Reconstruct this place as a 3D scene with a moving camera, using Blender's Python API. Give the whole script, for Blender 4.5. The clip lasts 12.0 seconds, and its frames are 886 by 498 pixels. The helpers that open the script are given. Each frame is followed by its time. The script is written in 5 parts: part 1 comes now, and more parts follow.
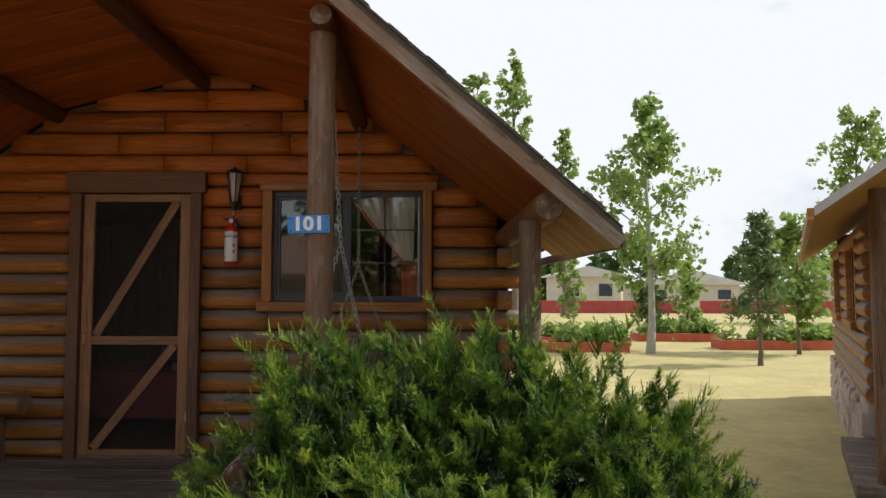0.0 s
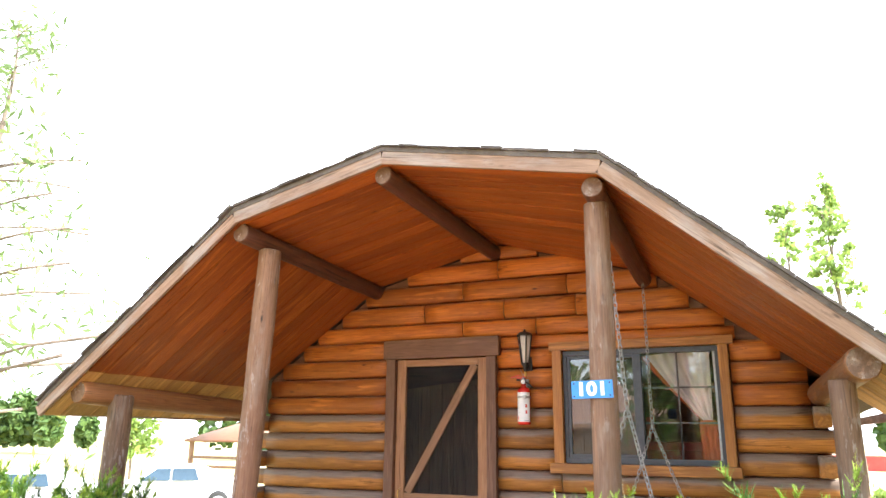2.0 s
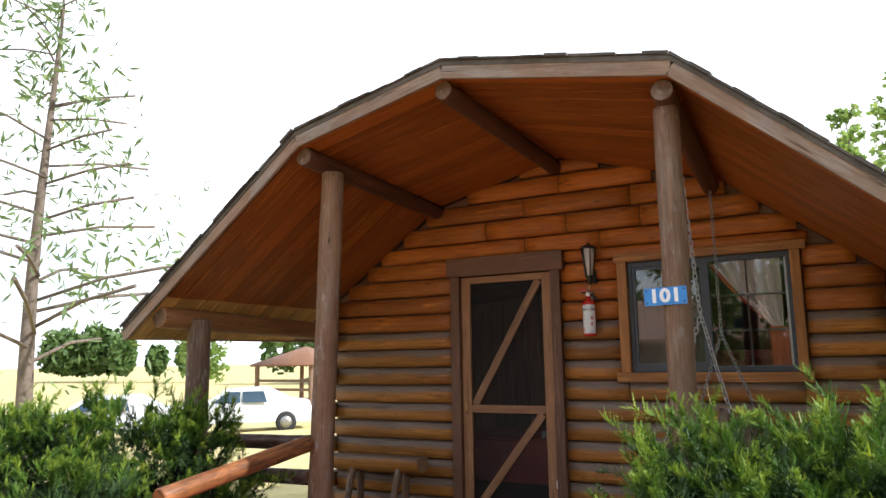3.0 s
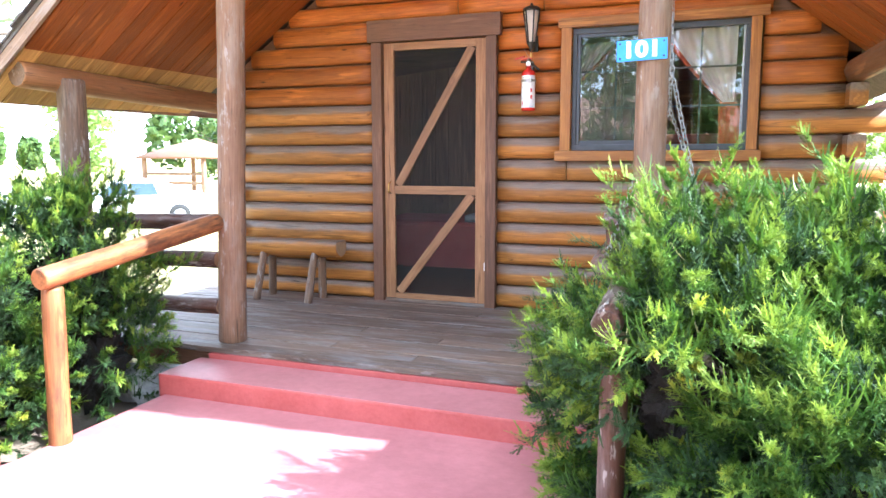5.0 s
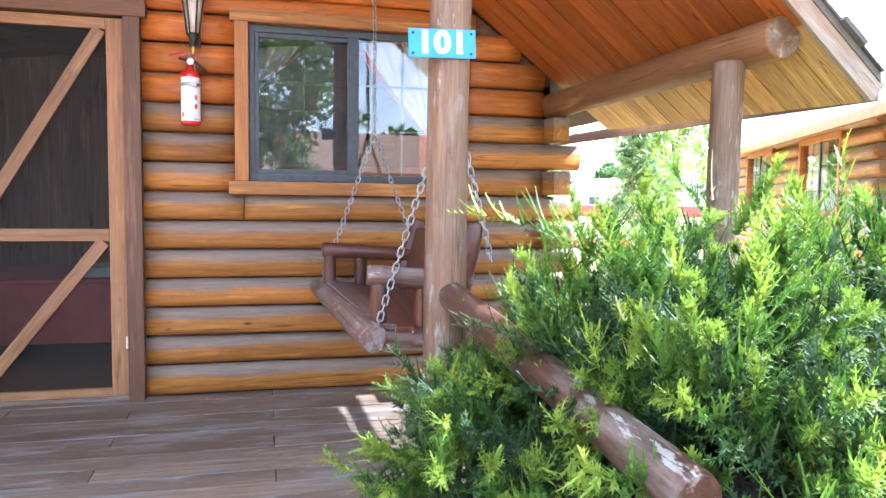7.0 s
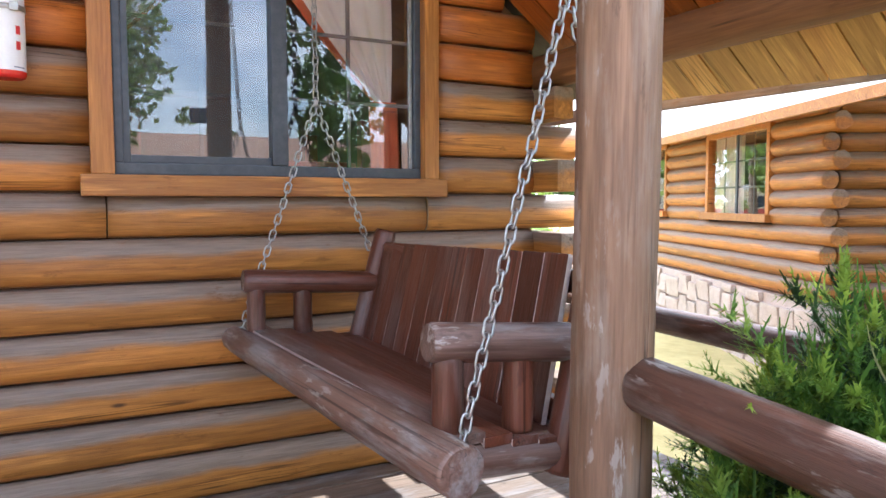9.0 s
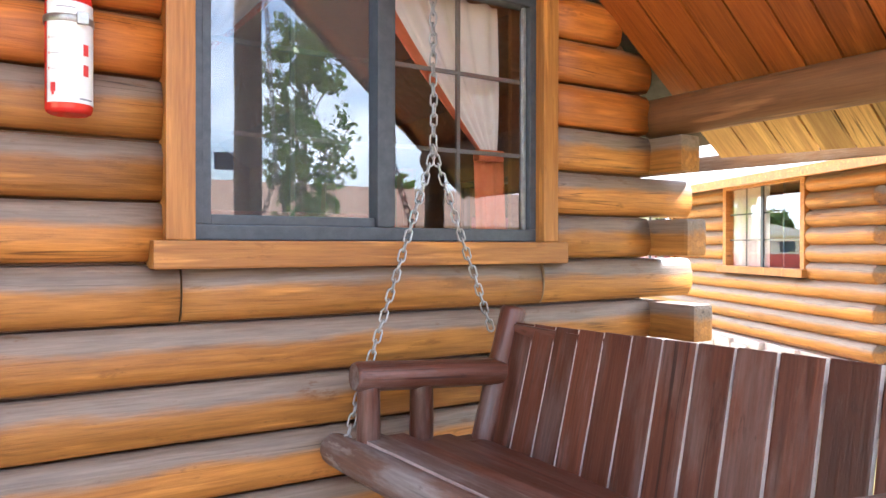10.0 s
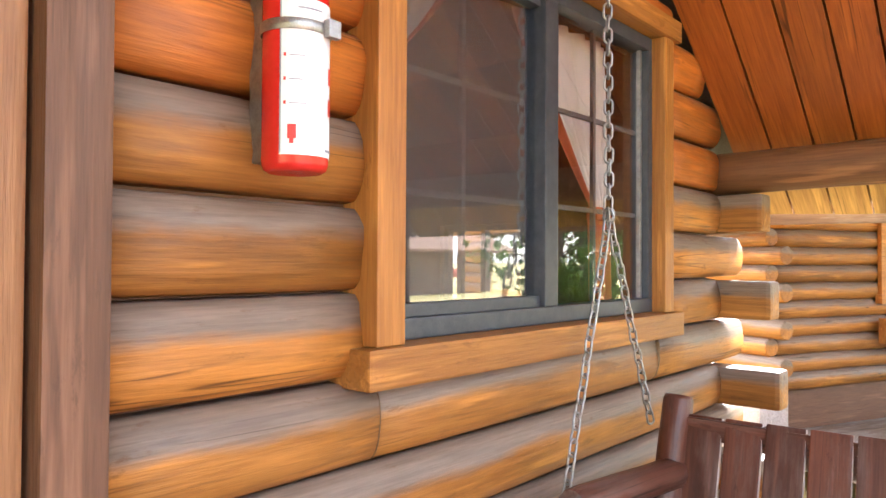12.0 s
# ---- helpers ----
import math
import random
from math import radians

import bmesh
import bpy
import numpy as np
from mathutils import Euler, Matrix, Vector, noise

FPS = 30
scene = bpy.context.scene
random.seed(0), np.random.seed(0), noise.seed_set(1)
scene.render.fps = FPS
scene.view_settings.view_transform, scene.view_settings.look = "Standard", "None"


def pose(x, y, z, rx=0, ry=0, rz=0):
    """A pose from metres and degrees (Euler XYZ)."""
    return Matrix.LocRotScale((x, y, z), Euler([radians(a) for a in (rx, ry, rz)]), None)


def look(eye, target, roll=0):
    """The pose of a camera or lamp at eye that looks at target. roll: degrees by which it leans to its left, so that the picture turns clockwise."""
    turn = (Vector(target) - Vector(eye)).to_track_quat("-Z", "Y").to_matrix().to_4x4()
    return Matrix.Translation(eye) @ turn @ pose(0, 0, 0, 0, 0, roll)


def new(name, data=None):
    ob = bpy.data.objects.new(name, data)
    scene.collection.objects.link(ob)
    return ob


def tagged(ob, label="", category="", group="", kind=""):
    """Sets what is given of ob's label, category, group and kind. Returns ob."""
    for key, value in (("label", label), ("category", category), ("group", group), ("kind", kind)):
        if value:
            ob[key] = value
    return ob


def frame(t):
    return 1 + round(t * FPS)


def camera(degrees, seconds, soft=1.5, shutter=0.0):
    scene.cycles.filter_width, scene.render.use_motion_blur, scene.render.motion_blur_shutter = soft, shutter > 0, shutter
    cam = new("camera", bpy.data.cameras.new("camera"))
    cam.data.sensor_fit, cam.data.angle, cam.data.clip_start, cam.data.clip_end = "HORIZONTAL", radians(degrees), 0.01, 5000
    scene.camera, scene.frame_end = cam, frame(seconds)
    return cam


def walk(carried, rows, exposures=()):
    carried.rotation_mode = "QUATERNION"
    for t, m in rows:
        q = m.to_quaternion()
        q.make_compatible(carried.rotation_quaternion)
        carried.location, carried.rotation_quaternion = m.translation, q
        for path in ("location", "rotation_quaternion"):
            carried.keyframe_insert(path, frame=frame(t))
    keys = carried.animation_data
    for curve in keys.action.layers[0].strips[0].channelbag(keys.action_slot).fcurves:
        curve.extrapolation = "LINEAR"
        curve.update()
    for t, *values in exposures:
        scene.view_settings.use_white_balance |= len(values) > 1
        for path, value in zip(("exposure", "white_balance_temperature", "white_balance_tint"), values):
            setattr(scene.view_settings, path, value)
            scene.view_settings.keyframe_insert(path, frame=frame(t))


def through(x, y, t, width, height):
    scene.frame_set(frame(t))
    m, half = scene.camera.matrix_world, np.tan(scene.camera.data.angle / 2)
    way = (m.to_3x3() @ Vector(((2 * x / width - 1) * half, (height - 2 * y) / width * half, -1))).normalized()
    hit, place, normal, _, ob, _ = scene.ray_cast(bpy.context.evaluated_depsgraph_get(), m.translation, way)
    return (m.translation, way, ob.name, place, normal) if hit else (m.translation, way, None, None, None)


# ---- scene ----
cam = camera(63.5, 12.0)
PATH = [
    (0, (2.929, -5.583, 1.695), (2.894, -3.587, 1.813), 0.1),
    (0.5, (2.912, -5.583, 1.697), (2.528, -3.623, 1.799), -0.5),
    (1, (3.053, -5.621, 1.736), (2.393, -3.743, 1.935), -0.6),
    (1.5, (3.089, -5.658, 1.787), (2.38, -3.825, 2.158), 0.4),
    (2, (3.052, -5.676, 1.785), (2.24, -3.921, 2.298), 0.6),
    (2.5, (3.004, -5.685, 1.773), (2.152, -3.957, 2.31), -0.2),
    (3, (2.943, -5.717, 1.732), (1.994, -3.983, 2.038), -0.9),
    (3.2, (2.919, -5.72, 1.718), (1.999, -3.955, 1.918), -1.2),
    (4.8, (2.563, -5.338, 1.587), (1.825, -3.496, 1.335), -0.9),
    (5, (2.483, -5.281, 1.560), (1.784, -3.424, 1.308), -0.1),
    (5.5, (2.179, -5.128, 1.567), (2.038, -3.147, 1.325), 1.0),
    (6, (2.020, -4.833, 1.544), (2.122, -2.851, 1.303), 0.7),
    (6.5, (1.811, -4.514, 1.534), (2.051, -2.538, 1.339), 0.9),
    (6.7, (1.706, -4.379, 1.542), (2.048, -2.415, 1.376), 0.9),
    (8.3, (1.390, -3.241, 1.520), (2.313, -1.476, 1.340), 0.3),
    (8.5, (1.389, -3.079, 1.505), (2.360, -1.341, 1.314), 0.3),
    (9, (1.326, -2.722, 1.515), (2.264, -0.961, 1.384), -0.1),
    (9.5, (1.172, -2.381, 1.540), (2.240, -0.691, 1.473), 0.5),
    (10, (1.042, -1.960, 1.600), (2.109, -0.269, 1.589), 0.1),
    (10.5, (0.955, -1.694, 1.657), (2.036, -0.012, 1.695), -0.0),
    (11, (0.744, -1.463, 1.785), (1.960, 0.124, 1.840), -0.0),
    (11.5, (0.636, -1.208, 1.769), (1.981, 0.270, 1.834), 0.0),
    (12, (0.520, -0.965, 1.768), (2.037, 0.338, 1.803), 0.3),
]
EXPOSURES = [(0, -0.37, 6300, 10), (0.4, -0.12, 6300, 10), (0.8, 1.17, 6200, 10), (1.2, 2.02, 6100, 10), (1.6, 2.17, 6000, 10), (2, 1.97, 6000, 10), (2.4, 1.12, 6000, 10),
             (2.8, 0.42, 6000, 10), (3.2, 0.67, 6000, 10), (4.8, 2.47, 5300, 10), (5.5, 2.47, 5200, 10), (6.5, 2.62, 5100, 10), (8.5, 2.05, 5400, 10), (9, 2.05, 5400, 10), (9.5, 2.40, 5400, 10), (10, 2.65, 5500, 10), (12, 2.80, 5900, 10)]
walk(cam, [(t, look(eye, target, roll)) for t, eye, target, roll in PATH], EXPOSURES)

# ---- daylight ----
SUN_DIR = Vector((1.1, 0.14, 1.0)).normalized()
world = bpy.data.worlds.new("world")
scene.world = world
world.use_nodes = True
sky = world.node_tree.nodes.new("ShaderNodeTexSky")
sky.sky_type = "NISHITA"
sky.sun_disc = False
sky.sun_elevation = math.asin(SUN_DIR.z)
sky.sun_rotation = math.atan2(SUN_DIR.x, SUN_DIR.y)
sky.dust_density = 1.5
bg = world.node_tree.nodes["Background"]
bg.inputs["Strength"].default_value = 0.15
wt = world.node_tree
w_co = wt.nodes.new("ShaderNodeTexCoord")
w_map = wt.nodes.new("ShaderNodeMapping")
w_map.inputs["Scale"].default_value = (1.0, 1.0, 2.2)
w_map.inputs["Location"].default_value = (4.3, 2.1, 0.7)
w_noise = wt.nodes.new("ShaderNodeTexNoise")
w_noise.inputs["Scale"].default_value, w_noise.inputs["Detail"].default_value, w_noise.inputs["Roughness"].default_value = 2.1, 8.0, 0.58
w_ramp = wt.nodes.new("ShaderNodeValToRGB")
w_ramp.color_ramp.elements[0].position, w_ramp.color_ramp.elements[1].position = 0.34, 0.54
w_mix = wt.nodes.new("ShaderNodeMix")
w_mix.data_type = "RGBA"
w_mix.inputs[7].default_value = (8.2, 8.3, 8.45, 1.0)  # sunlit cumulus
wt.links.new(w_co.outputs["Generated"], w_map.inputs["Vector"])
wt.links.new(w_map.outputs[0], w_noise.inputs["Vector"])
# more cloud to the north than to the south
w_sep = wt.nodes.new("ShaderNodeSeparateXYZ")
wt.links.new(w_co.outputs["Generated"], w_sep.inputs[0])
w_add = wt.nodes.new("ShaderNodeMath")
w_add.operation = "MULTIPLY_ADD"
w_add.inputs[1].default_value = 0.10
wt.links.new(w_sep.outputs["Y"], w_add.inputs[0])
wt.links.new(w_noise.outputs["Fac"], w_add.inputs[2])
wt.links.new(w_add.outputs[0], w_ramp.inputs[0])
wt.links.new(w_ramp.outputs[0], w_mix.inputs[0])
wt.links.new(sky.outputs[0], w_mix.inputs[6])
wt.links.new(w_mix.outputs[2], bg.inputs[0])
sun = new("sun", bpy.data.lights.new("sun", "SUN"))
sun.data.energy = 5.0
sun.data.angle = radians(0.6)
sun.data.color = (1.0, 0.95, 0.87)
sun.matrix_world = look(SUN_DIR * 50, (0, 0, 0))


# ---- materials ----
def shader(name, rough=0.6, metallic=0.0):
    m = bpy.data.materials.new(name)
    m.use_nodes = True
    nt = m.node_tree
    b = nt.nodes["Principled BSDF"]
    b.inputs["Roughness"].default_value = rough
    b.inputs["Metallic"].default_value = metallic
    return m, nt, b


def node(nt, kind, **values):
    n = nt.nodes.new(kind)
    for k, v in values.items():
        n.inputs[k].default_value = v
    return n


def ramp(nt, fac, stops):
    r = nt.nodes.new("ShaderNodeValToRGB")
    els = r.color_ramp.elements
    while len(els) < len(stops):
        els.new(0.5)
    for e, (p, c) in zip(els, stops):
        e.position, e.color = p, (*c, 1.0)
    nt.links.new(fac, r.inputs[0])
    return r.outputs[0]


def mixed(nt, fac, a, b, blend="MIX"):
    m = nt.nodes.new("ShaderNodeMix")
    m.data_type, m.blend_type = "RGBA", blend
    for sock, v in ((m.inputs[0], fac), (m.inputs[6], a), (m.inputs[7], b)):
        if isinstance(v, (int, float)):
            sock.default_value = v
        elif isinstance(v, tuple):
            sock.default_value = (*v, 1.0)
        else:
            nt.links.new(v, sock)
    return m.outputs[2]


def coords(nt, scale, shift=True):
    """Object coordinates, moved by a random amount for each object."""
    tc = nt.nodes.new("ShaderNodeTexCoord")
    mp = nt.nodes.new("ShaderNodeMapping")
    mp.inputs["Scale"].default_value = scale
    nt.links.new(tc.outputs["Object"], mp.inputs["Vector"])
    if shift:
        info = nt.nodes.new("ShaderNodeObjectInfo")
        mul = nt.nodes.new("ShaderNodeMath")
        mul.operation = "MULTIPLY"
        mul.inputs[1].default_value = 37.0
        nt.links.new(info.outputs["Random"], mul.inputs[0])
        nt.links.new(mul.outputs[0], mp.inputs["Location"])
    return mp.outputs[0]


def noise_tex(nt, vec, scale, detail=5.0, rough=0.6):
    n = node(nt, "ShaderNodeTexNoise", Scale=scale, Detail=detail, Roughness=rough)
    nt.links.new(vec, n.inputs["Vector"])
    return n.outputs["Fac"]


def bump(nt, b, height, strength, distance):
    bp = node(nt, "ShaderNodeBump", Strength=strength, Distance=distance)
    nt.links.new(height, bp.inputs["Height"])
    nt.links.new(bp.outputs[0], b.inputs["Normal"])


def wood(name, dark, light, rough=0.6, grey=None, grey_amount=0.0, top=None, island=False, knots=True, grain=1.0, spec=0.4, worn=True, chips=0.0):
    """Wood whose grain runs along local X. grey: weathered colour in patches; top: height above the axis over which the log is weathered."""
    m, nt, b = shader(name, rough)
    b.inputs["Specular IOR Level"].default_value = spec
    fine = noise_tex(nt, coords(nt, (1.2, 22 * grain, 22 * grain)), 2.2, 6, 0.7)
    wide = noise_tex(nt, coords(nt, (0.9, 5, 5)), 1.3, 4, 0.6)
    add = nt.nodes.new("ShaderNodeMath")
    add.operation = "MULTIPLY_ADD"
    add.inputs[1].default_value = 0.55
    nt.links.new(fine, add.inputs[0])
    sc = nt.nodes.new("ShaderNodeMath")
    sc.operation = "MULTIPLY"
    sc.inputs[1].default_value = 0.45
    nt.links.new(wide, sc.inputs[0])
    nt.links.new(sc.outputs[0], add.inputs[2])
    col = ramp(nt, add.outputs[0], [(0.33, dark), (0.62, light)])
    # variation from piece to piece
    if island:
        geo = nt.nodes.new("ShaderNodeNewGeometry")
        rnd = geo.outputs["Random Per Island"]
    else:
        rnd = nt.nodes.new("ShaderNodeObjectInfo").outputs["Random"]
    tone = ramp(nt, rnd, [(0.0, (0.72, 0.70, 0.68)), (0.5, (0.95, 0.95, 0.95)), (1.0, (1.18, 1.12, 1.05))])
    col = mixed(nt, 1.0, col, tone, "MULTIPLY")
    if knots:
        v = node(nt, "ShaderNodeTexVoronoi", Scale=1.0)
        nt.links.new(coords(nt, (2.3, 7, 7)), v.inputs["Vector"])
        kf = ramp(nt, v.outputs["Distance"], [(0.03, (1, 1, 1)), (0.075, (0, 0, 0))])
        col = mixed(nt, kf, col, tuple(c * 0.35 for c in dark))
    streak = noise_tex(nt, coords(nt, (2.2, 26, 26)), 1.0, 3, 0.5)
    col = mixed(nt, ramp(nt, streak, [(0.58, (0, 0, 0)), (0.66, (0.5, 0.5, 0.5))]), col, tuple(min(1.0, c * 1.35) for c in light))
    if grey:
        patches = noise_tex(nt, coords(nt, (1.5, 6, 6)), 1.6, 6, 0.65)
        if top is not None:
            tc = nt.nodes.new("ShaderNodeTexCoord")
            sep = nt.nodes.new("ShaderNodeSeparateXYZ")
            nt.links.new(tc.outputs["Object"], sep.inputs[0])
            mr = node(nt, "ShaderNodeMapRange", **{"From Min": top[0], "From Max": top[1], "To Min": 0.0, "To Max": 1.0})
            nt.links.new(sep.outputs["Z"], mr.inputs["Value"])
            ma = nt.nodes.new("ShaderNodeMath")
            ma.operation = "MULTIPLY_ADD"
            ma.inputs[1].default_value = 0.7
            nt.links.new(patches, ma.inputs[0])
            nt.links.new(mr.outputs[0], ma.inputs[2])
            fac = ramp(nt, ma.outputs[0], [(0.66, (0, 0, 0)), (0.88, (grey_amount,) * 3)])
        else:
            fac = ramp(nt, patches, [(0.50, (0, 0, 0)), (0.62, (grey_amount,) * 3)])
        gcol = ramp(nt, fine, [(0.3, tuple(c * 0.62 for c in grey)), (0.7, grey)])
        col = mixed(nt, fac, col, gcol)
    hair = noise_tex(nt, coords(nt, (7, 150, 150)), 1.0, 4, 0.6)
    col = mixed(nt, 1.0, col, ramp(nt, hair, [(0.30, (0.80, 0.77, 0.74)), (0.60, (1.06, 1.06, 1.06))]), "MULTIPLY")
    flake = noise_tex(nt, coords(nt, (7, 24, 24)), 1.0, 6, 0.72)
    col = mixed(nt, ramp(nt, flake, [(0.60, (0, 0, 0)), (0.66, (0.5, 0.5, 0.5) if worn else (0.12, 0.12, 0.12))]), col, tuple(c * 0.62 for c in dark))
    crack = noise_tex(nt, coords(nt, (0.7, 34, 34)), 1.0, 2, 0.4)
    lines = ramp(nt, crack, [(0.475, (1, 1, 1)), (0.495, (0.22, 0.20, 0.18)), (0.505, (0.22, 0.20, 0.18)), (0.525, (1, 1, 1))])
    gaps = ramp(nt, wide, [(0.52, (0, 0, 0)), (0.62, (0.85, 0.85, 0.85))])
    col = mixed(nt, gaps, col, mixed(nt, 1.0, col, lines, "MULTIPLY"))
    if chips:
        spot = noise_tex(nt, coords(nt, (9, 34, 34)), 1.0, 5, 0.65)
        where = noise_tex(nt, coords(nt, (2.0, 7, 7)), 1.0, 2, 0.5)
        worn_fac = mixed(nt, 1.0, ramp(nt, spot, [(0.575, (0, 0, 0)), (0.62, (chips,) * 3)]), ramp(nt, where, [(0.46, (0, 0, 0)), (0.58, (1, 1, 1))]), "MULTIPLY")
        col = mixed(nt, worn_fac, col, (0.36, 0.32, 0.29))
    nt.links.new(col, b.inputs["Base Color"])
    rr = ramp(nt, fine, [(0.3, (rough * 0.8,) * 3), (0.7, (min(1, rough * 1.2),) * 3)])
    nt.links.new(rr, b.inputs["Roughness"])
    bump(nt, b, mixed(nt, 0.4, add.outputs[0], hair), 0.6, 0.006)
    return m


def mottled(name, a, c, scale=6.0, rough=0.7, metallic=0.0, depth=0.004, strength=0.4, island=False):
    m, nt, b = shader(name, rough, metallic)
    v = coords(nt, (1, 1, 1))
    n1, n2 = noise_tex(nt, v, scale, 6, 0.65), noise_tex(nt, v, scale * 9, 4, 0.6)
    col = mixed(nt, 0.35, ramp(nt, n1, [(0.32, a), (0.68, c)]), ramp(nt, n2, [(0.3, a), (0.7, c)]))
    if island:
        geo = nt.nodes.new("ShaderNodeNewGeometry")
        col = mixed(nt, 1.0, col, ramp(nt, geo.outputs["Random Per Island"], [(0, (0.55, 0.55, 0.5)), (1, (1.25, 1.25, 1.15))]), "MULTIPLY")
    nt.links.new(col, b.inputs["Base Color"])
    bump(nt, b, n2, strength, depth)
    return m


def leaf(name, a, c, rough=0.55, through=0.25):
    m, nt, b = shader(name, rough)
    geo = nt.nodes.new("ShaderNodeNewGeometry")
    clump = noise_tex(nt, coords(nt, (1, 1, 1), False), 5.0, 2)
    half = nt.nodes.new("ShaderNodeMath")
    half.operation = "MULTIPLY_ADD"
    half.inputs[1].default_value = 0.45
    spread = node(nt, "ShaderNodeMapRange", **{"From Min": 0.3, "From Max": 0.7, "To Min": 0.0, "To Max": 0.55})
    nt.links.new(clump, spread.inputs["Value"])
    nt.links.new(geo.outputs["Random Per Island"], half.inputs[0])
    nt.links.new(spread.outputs[0], half.inputs[2])
    col = ramp(nt, half.outputs[0], [(0.0, a), (0.7, c), (1.0, (min(1, c[0] * 1.9), min(1, c[1] * 1.45), c[2] * 1.1))])
    nt.links.new(col, b.inputs["Base Color"])
    tr = nt.nodes.new("ShaderNodeBsdfTranslucent")
    nt.links.new(col, tr.inputs["Color"])
    mx = nt.nodes.new("ShaderNodeMixShader")
    mx.inputs[0].default_value = through
    out = nt.nodes["Material Output"]
    nt.links.new(b.outputs[0], mx.inputs[1])
    nt.links.new(tr.outputs[0], mx.inputs[2])
    nt.links.new(mx.outputs[0], out.inputs["Surface"])
    return m


def glass(name, clear, tint=(1, 1, 1)):
    """A thin pane: see-through with a mirror's gloss that grows at a glancing view."""
    m = bpy.data.materials.new(name)
    m.use_nodes = True
    nt = m.node_tree
    nt.nodes.remove(nt.nodes["Principled BSDF"])
    fr = node(nt, "ShaderNodeFresnel", IOR=1.5)
    mul = nt.nodes.new("ShaderNodeMath")
    mul.operation = "MULTIPLY_ADD"
    mul.inputs[1].default_value, mul.inputs[2].default_value = 1.5, 1.0 - clear
    mul.use_clamp = True
    nt.links.new(fr.outputs[0], mul.inputs[0])
    a, g, mx = nt.nodes.new("ShaderNodeBsdfTransparent"), node(nt, "ShaderNodeBsdfGlossy", Roughness=0.0), nt.nodes.new("ShaderNodeMixShader")
    a.inputs[0].default_value = (*tint, 1)
    nt.links.new(mul.outputs[0], mx.inputs[0])
    nt.links.new(a.outputs[0], mx.inputs[1])
    nt.links.new(g.outputs[0], mx.inputs[2])
    nt.links.new(mx.outputs[0], nt.nodes["Material Output"].inputs[0])
    return m


def clear(name):
    m = bpy.data.materials.new(name)
    m.use_nodes = True
    nt = m.node_tree
    nt.nodes.remove(nt.nodes["Principled BSDF"])
    nt.links.new(nt.nodes.new("ShaderNodeBsdfTransparent").outputs[0], nt.nodes["Material Output"].inputs[0])
    return m


def pane_bm(lo, hi, axis, sign):
    """A pane whose outer face mirrors; its other faces are clear."""
    bm = boxed(lo, hi)
    bm.normal_update()
    for f in bm.faces:
        f.material_index = 0 if f.normal[axis] * sign > 0.9 else 1
    return bm


def mesh_screen(name, colour, open_share):
    """Woven insect mesh: partly open."""
    m, nt, b = shader(name, 0.7)
    n = noise_tex(nt, coords(nt, (1, 1, 1)), 9, 4)
    nt.links.new(ramp(nt, n, [(0.3, tuple(c * 0.8 for c in colour)), (0.7, colour)]), b.inputs["Base Color"])
    tr, mx = nt.nodes.new("ShaderNodeBsdfTransparent"), nt.nodes.new("ShaderNodeMixShader")
    mx.inputs[0].default_value = open_share
    nt.links.new(b.outputs[0], mx.inputs[1])
    nt.links.new(tr.outputs[0], mx.inputs[2])
    nt.links.new(mx.outputs[0], nt.nodes["Material Output"].inputs[0])
    return m


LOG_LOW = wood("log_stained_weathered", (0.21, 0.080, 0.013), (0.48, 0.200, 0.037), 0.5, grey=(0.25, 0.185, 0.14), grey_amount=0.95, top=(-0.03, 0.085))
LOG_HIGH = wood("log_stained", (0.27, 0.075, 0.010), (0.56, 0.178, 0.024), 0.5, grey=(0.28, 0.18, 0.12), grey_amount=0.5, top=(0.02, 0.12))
LOG_END = mottled("log_end_grain", (0.24, 0.14, 0.07), (0.40, 0.26, 0.14), 14, 0.75)
CASING = wood("casing_wood", (0.29, 0.105, 0.02), (0.50, 0.22, 0.048), 0.45)
TRIM = wood("brown_trim", (0.13, 0.060, 0.032), (0.215, 0.108, 0.060), 0.55, knots=False)
SOFFIT = wood("soffit_planks", (0.21, 0.050, 0.007), (0.37, 0.105, 0.014), 0.45, island=True, worn=False)
# soffit boards at the eave, paled for light bounced off the ground
EAVE_LIT = wood("eave_boards_bounce_lit", (0.42, 0.22, 0.065), (0.64, 0.40, 0.13), 0.6, island=True, worn=False)
POST = wood("post_paint", (0.105, 0.056, 0.032), (0.215, 0.125, 0.074), 0.6, grey=(0.30, 0.24, 0.19), grey_amount=0.45, chips=0.55)
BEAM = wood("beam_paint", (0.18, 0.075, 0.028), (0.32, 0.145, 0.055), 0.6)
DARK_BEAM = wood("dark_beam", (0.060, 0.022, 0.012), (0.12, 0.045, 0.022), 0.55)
RAIL = wood("rail_paint", (0.040, 0.018, 0.011), (0.105, 0.046, 0.028), 0.45, grey=(0.22, 0.175, 0.15), grey_amount=0.6, chips=0.7)
RAIL_ORANGE = wood("rail_stain", (0.17, 0.06, 0.02), (0.34, 0.135, 0.045), 0.5, grey=(0.10, 0.045, 0.025), grey_amount=0.8)
SWING = wood("swing_paint", (0.060, 0.019, 0.011), (0.130, 0.043, 0.024), 0.38, grey=(0.26, 0.20, 0.18), grey_amount=0.28, knots=False)
SWING_GREY = wood("swing_paint_worn", (0.075, 0.040, 0.030), (0.15, 0.09, 0.07), 0.48, grey=(0.30, 0.27, 0.26), grey_amount=0.8, knots=False, chips=0.6)
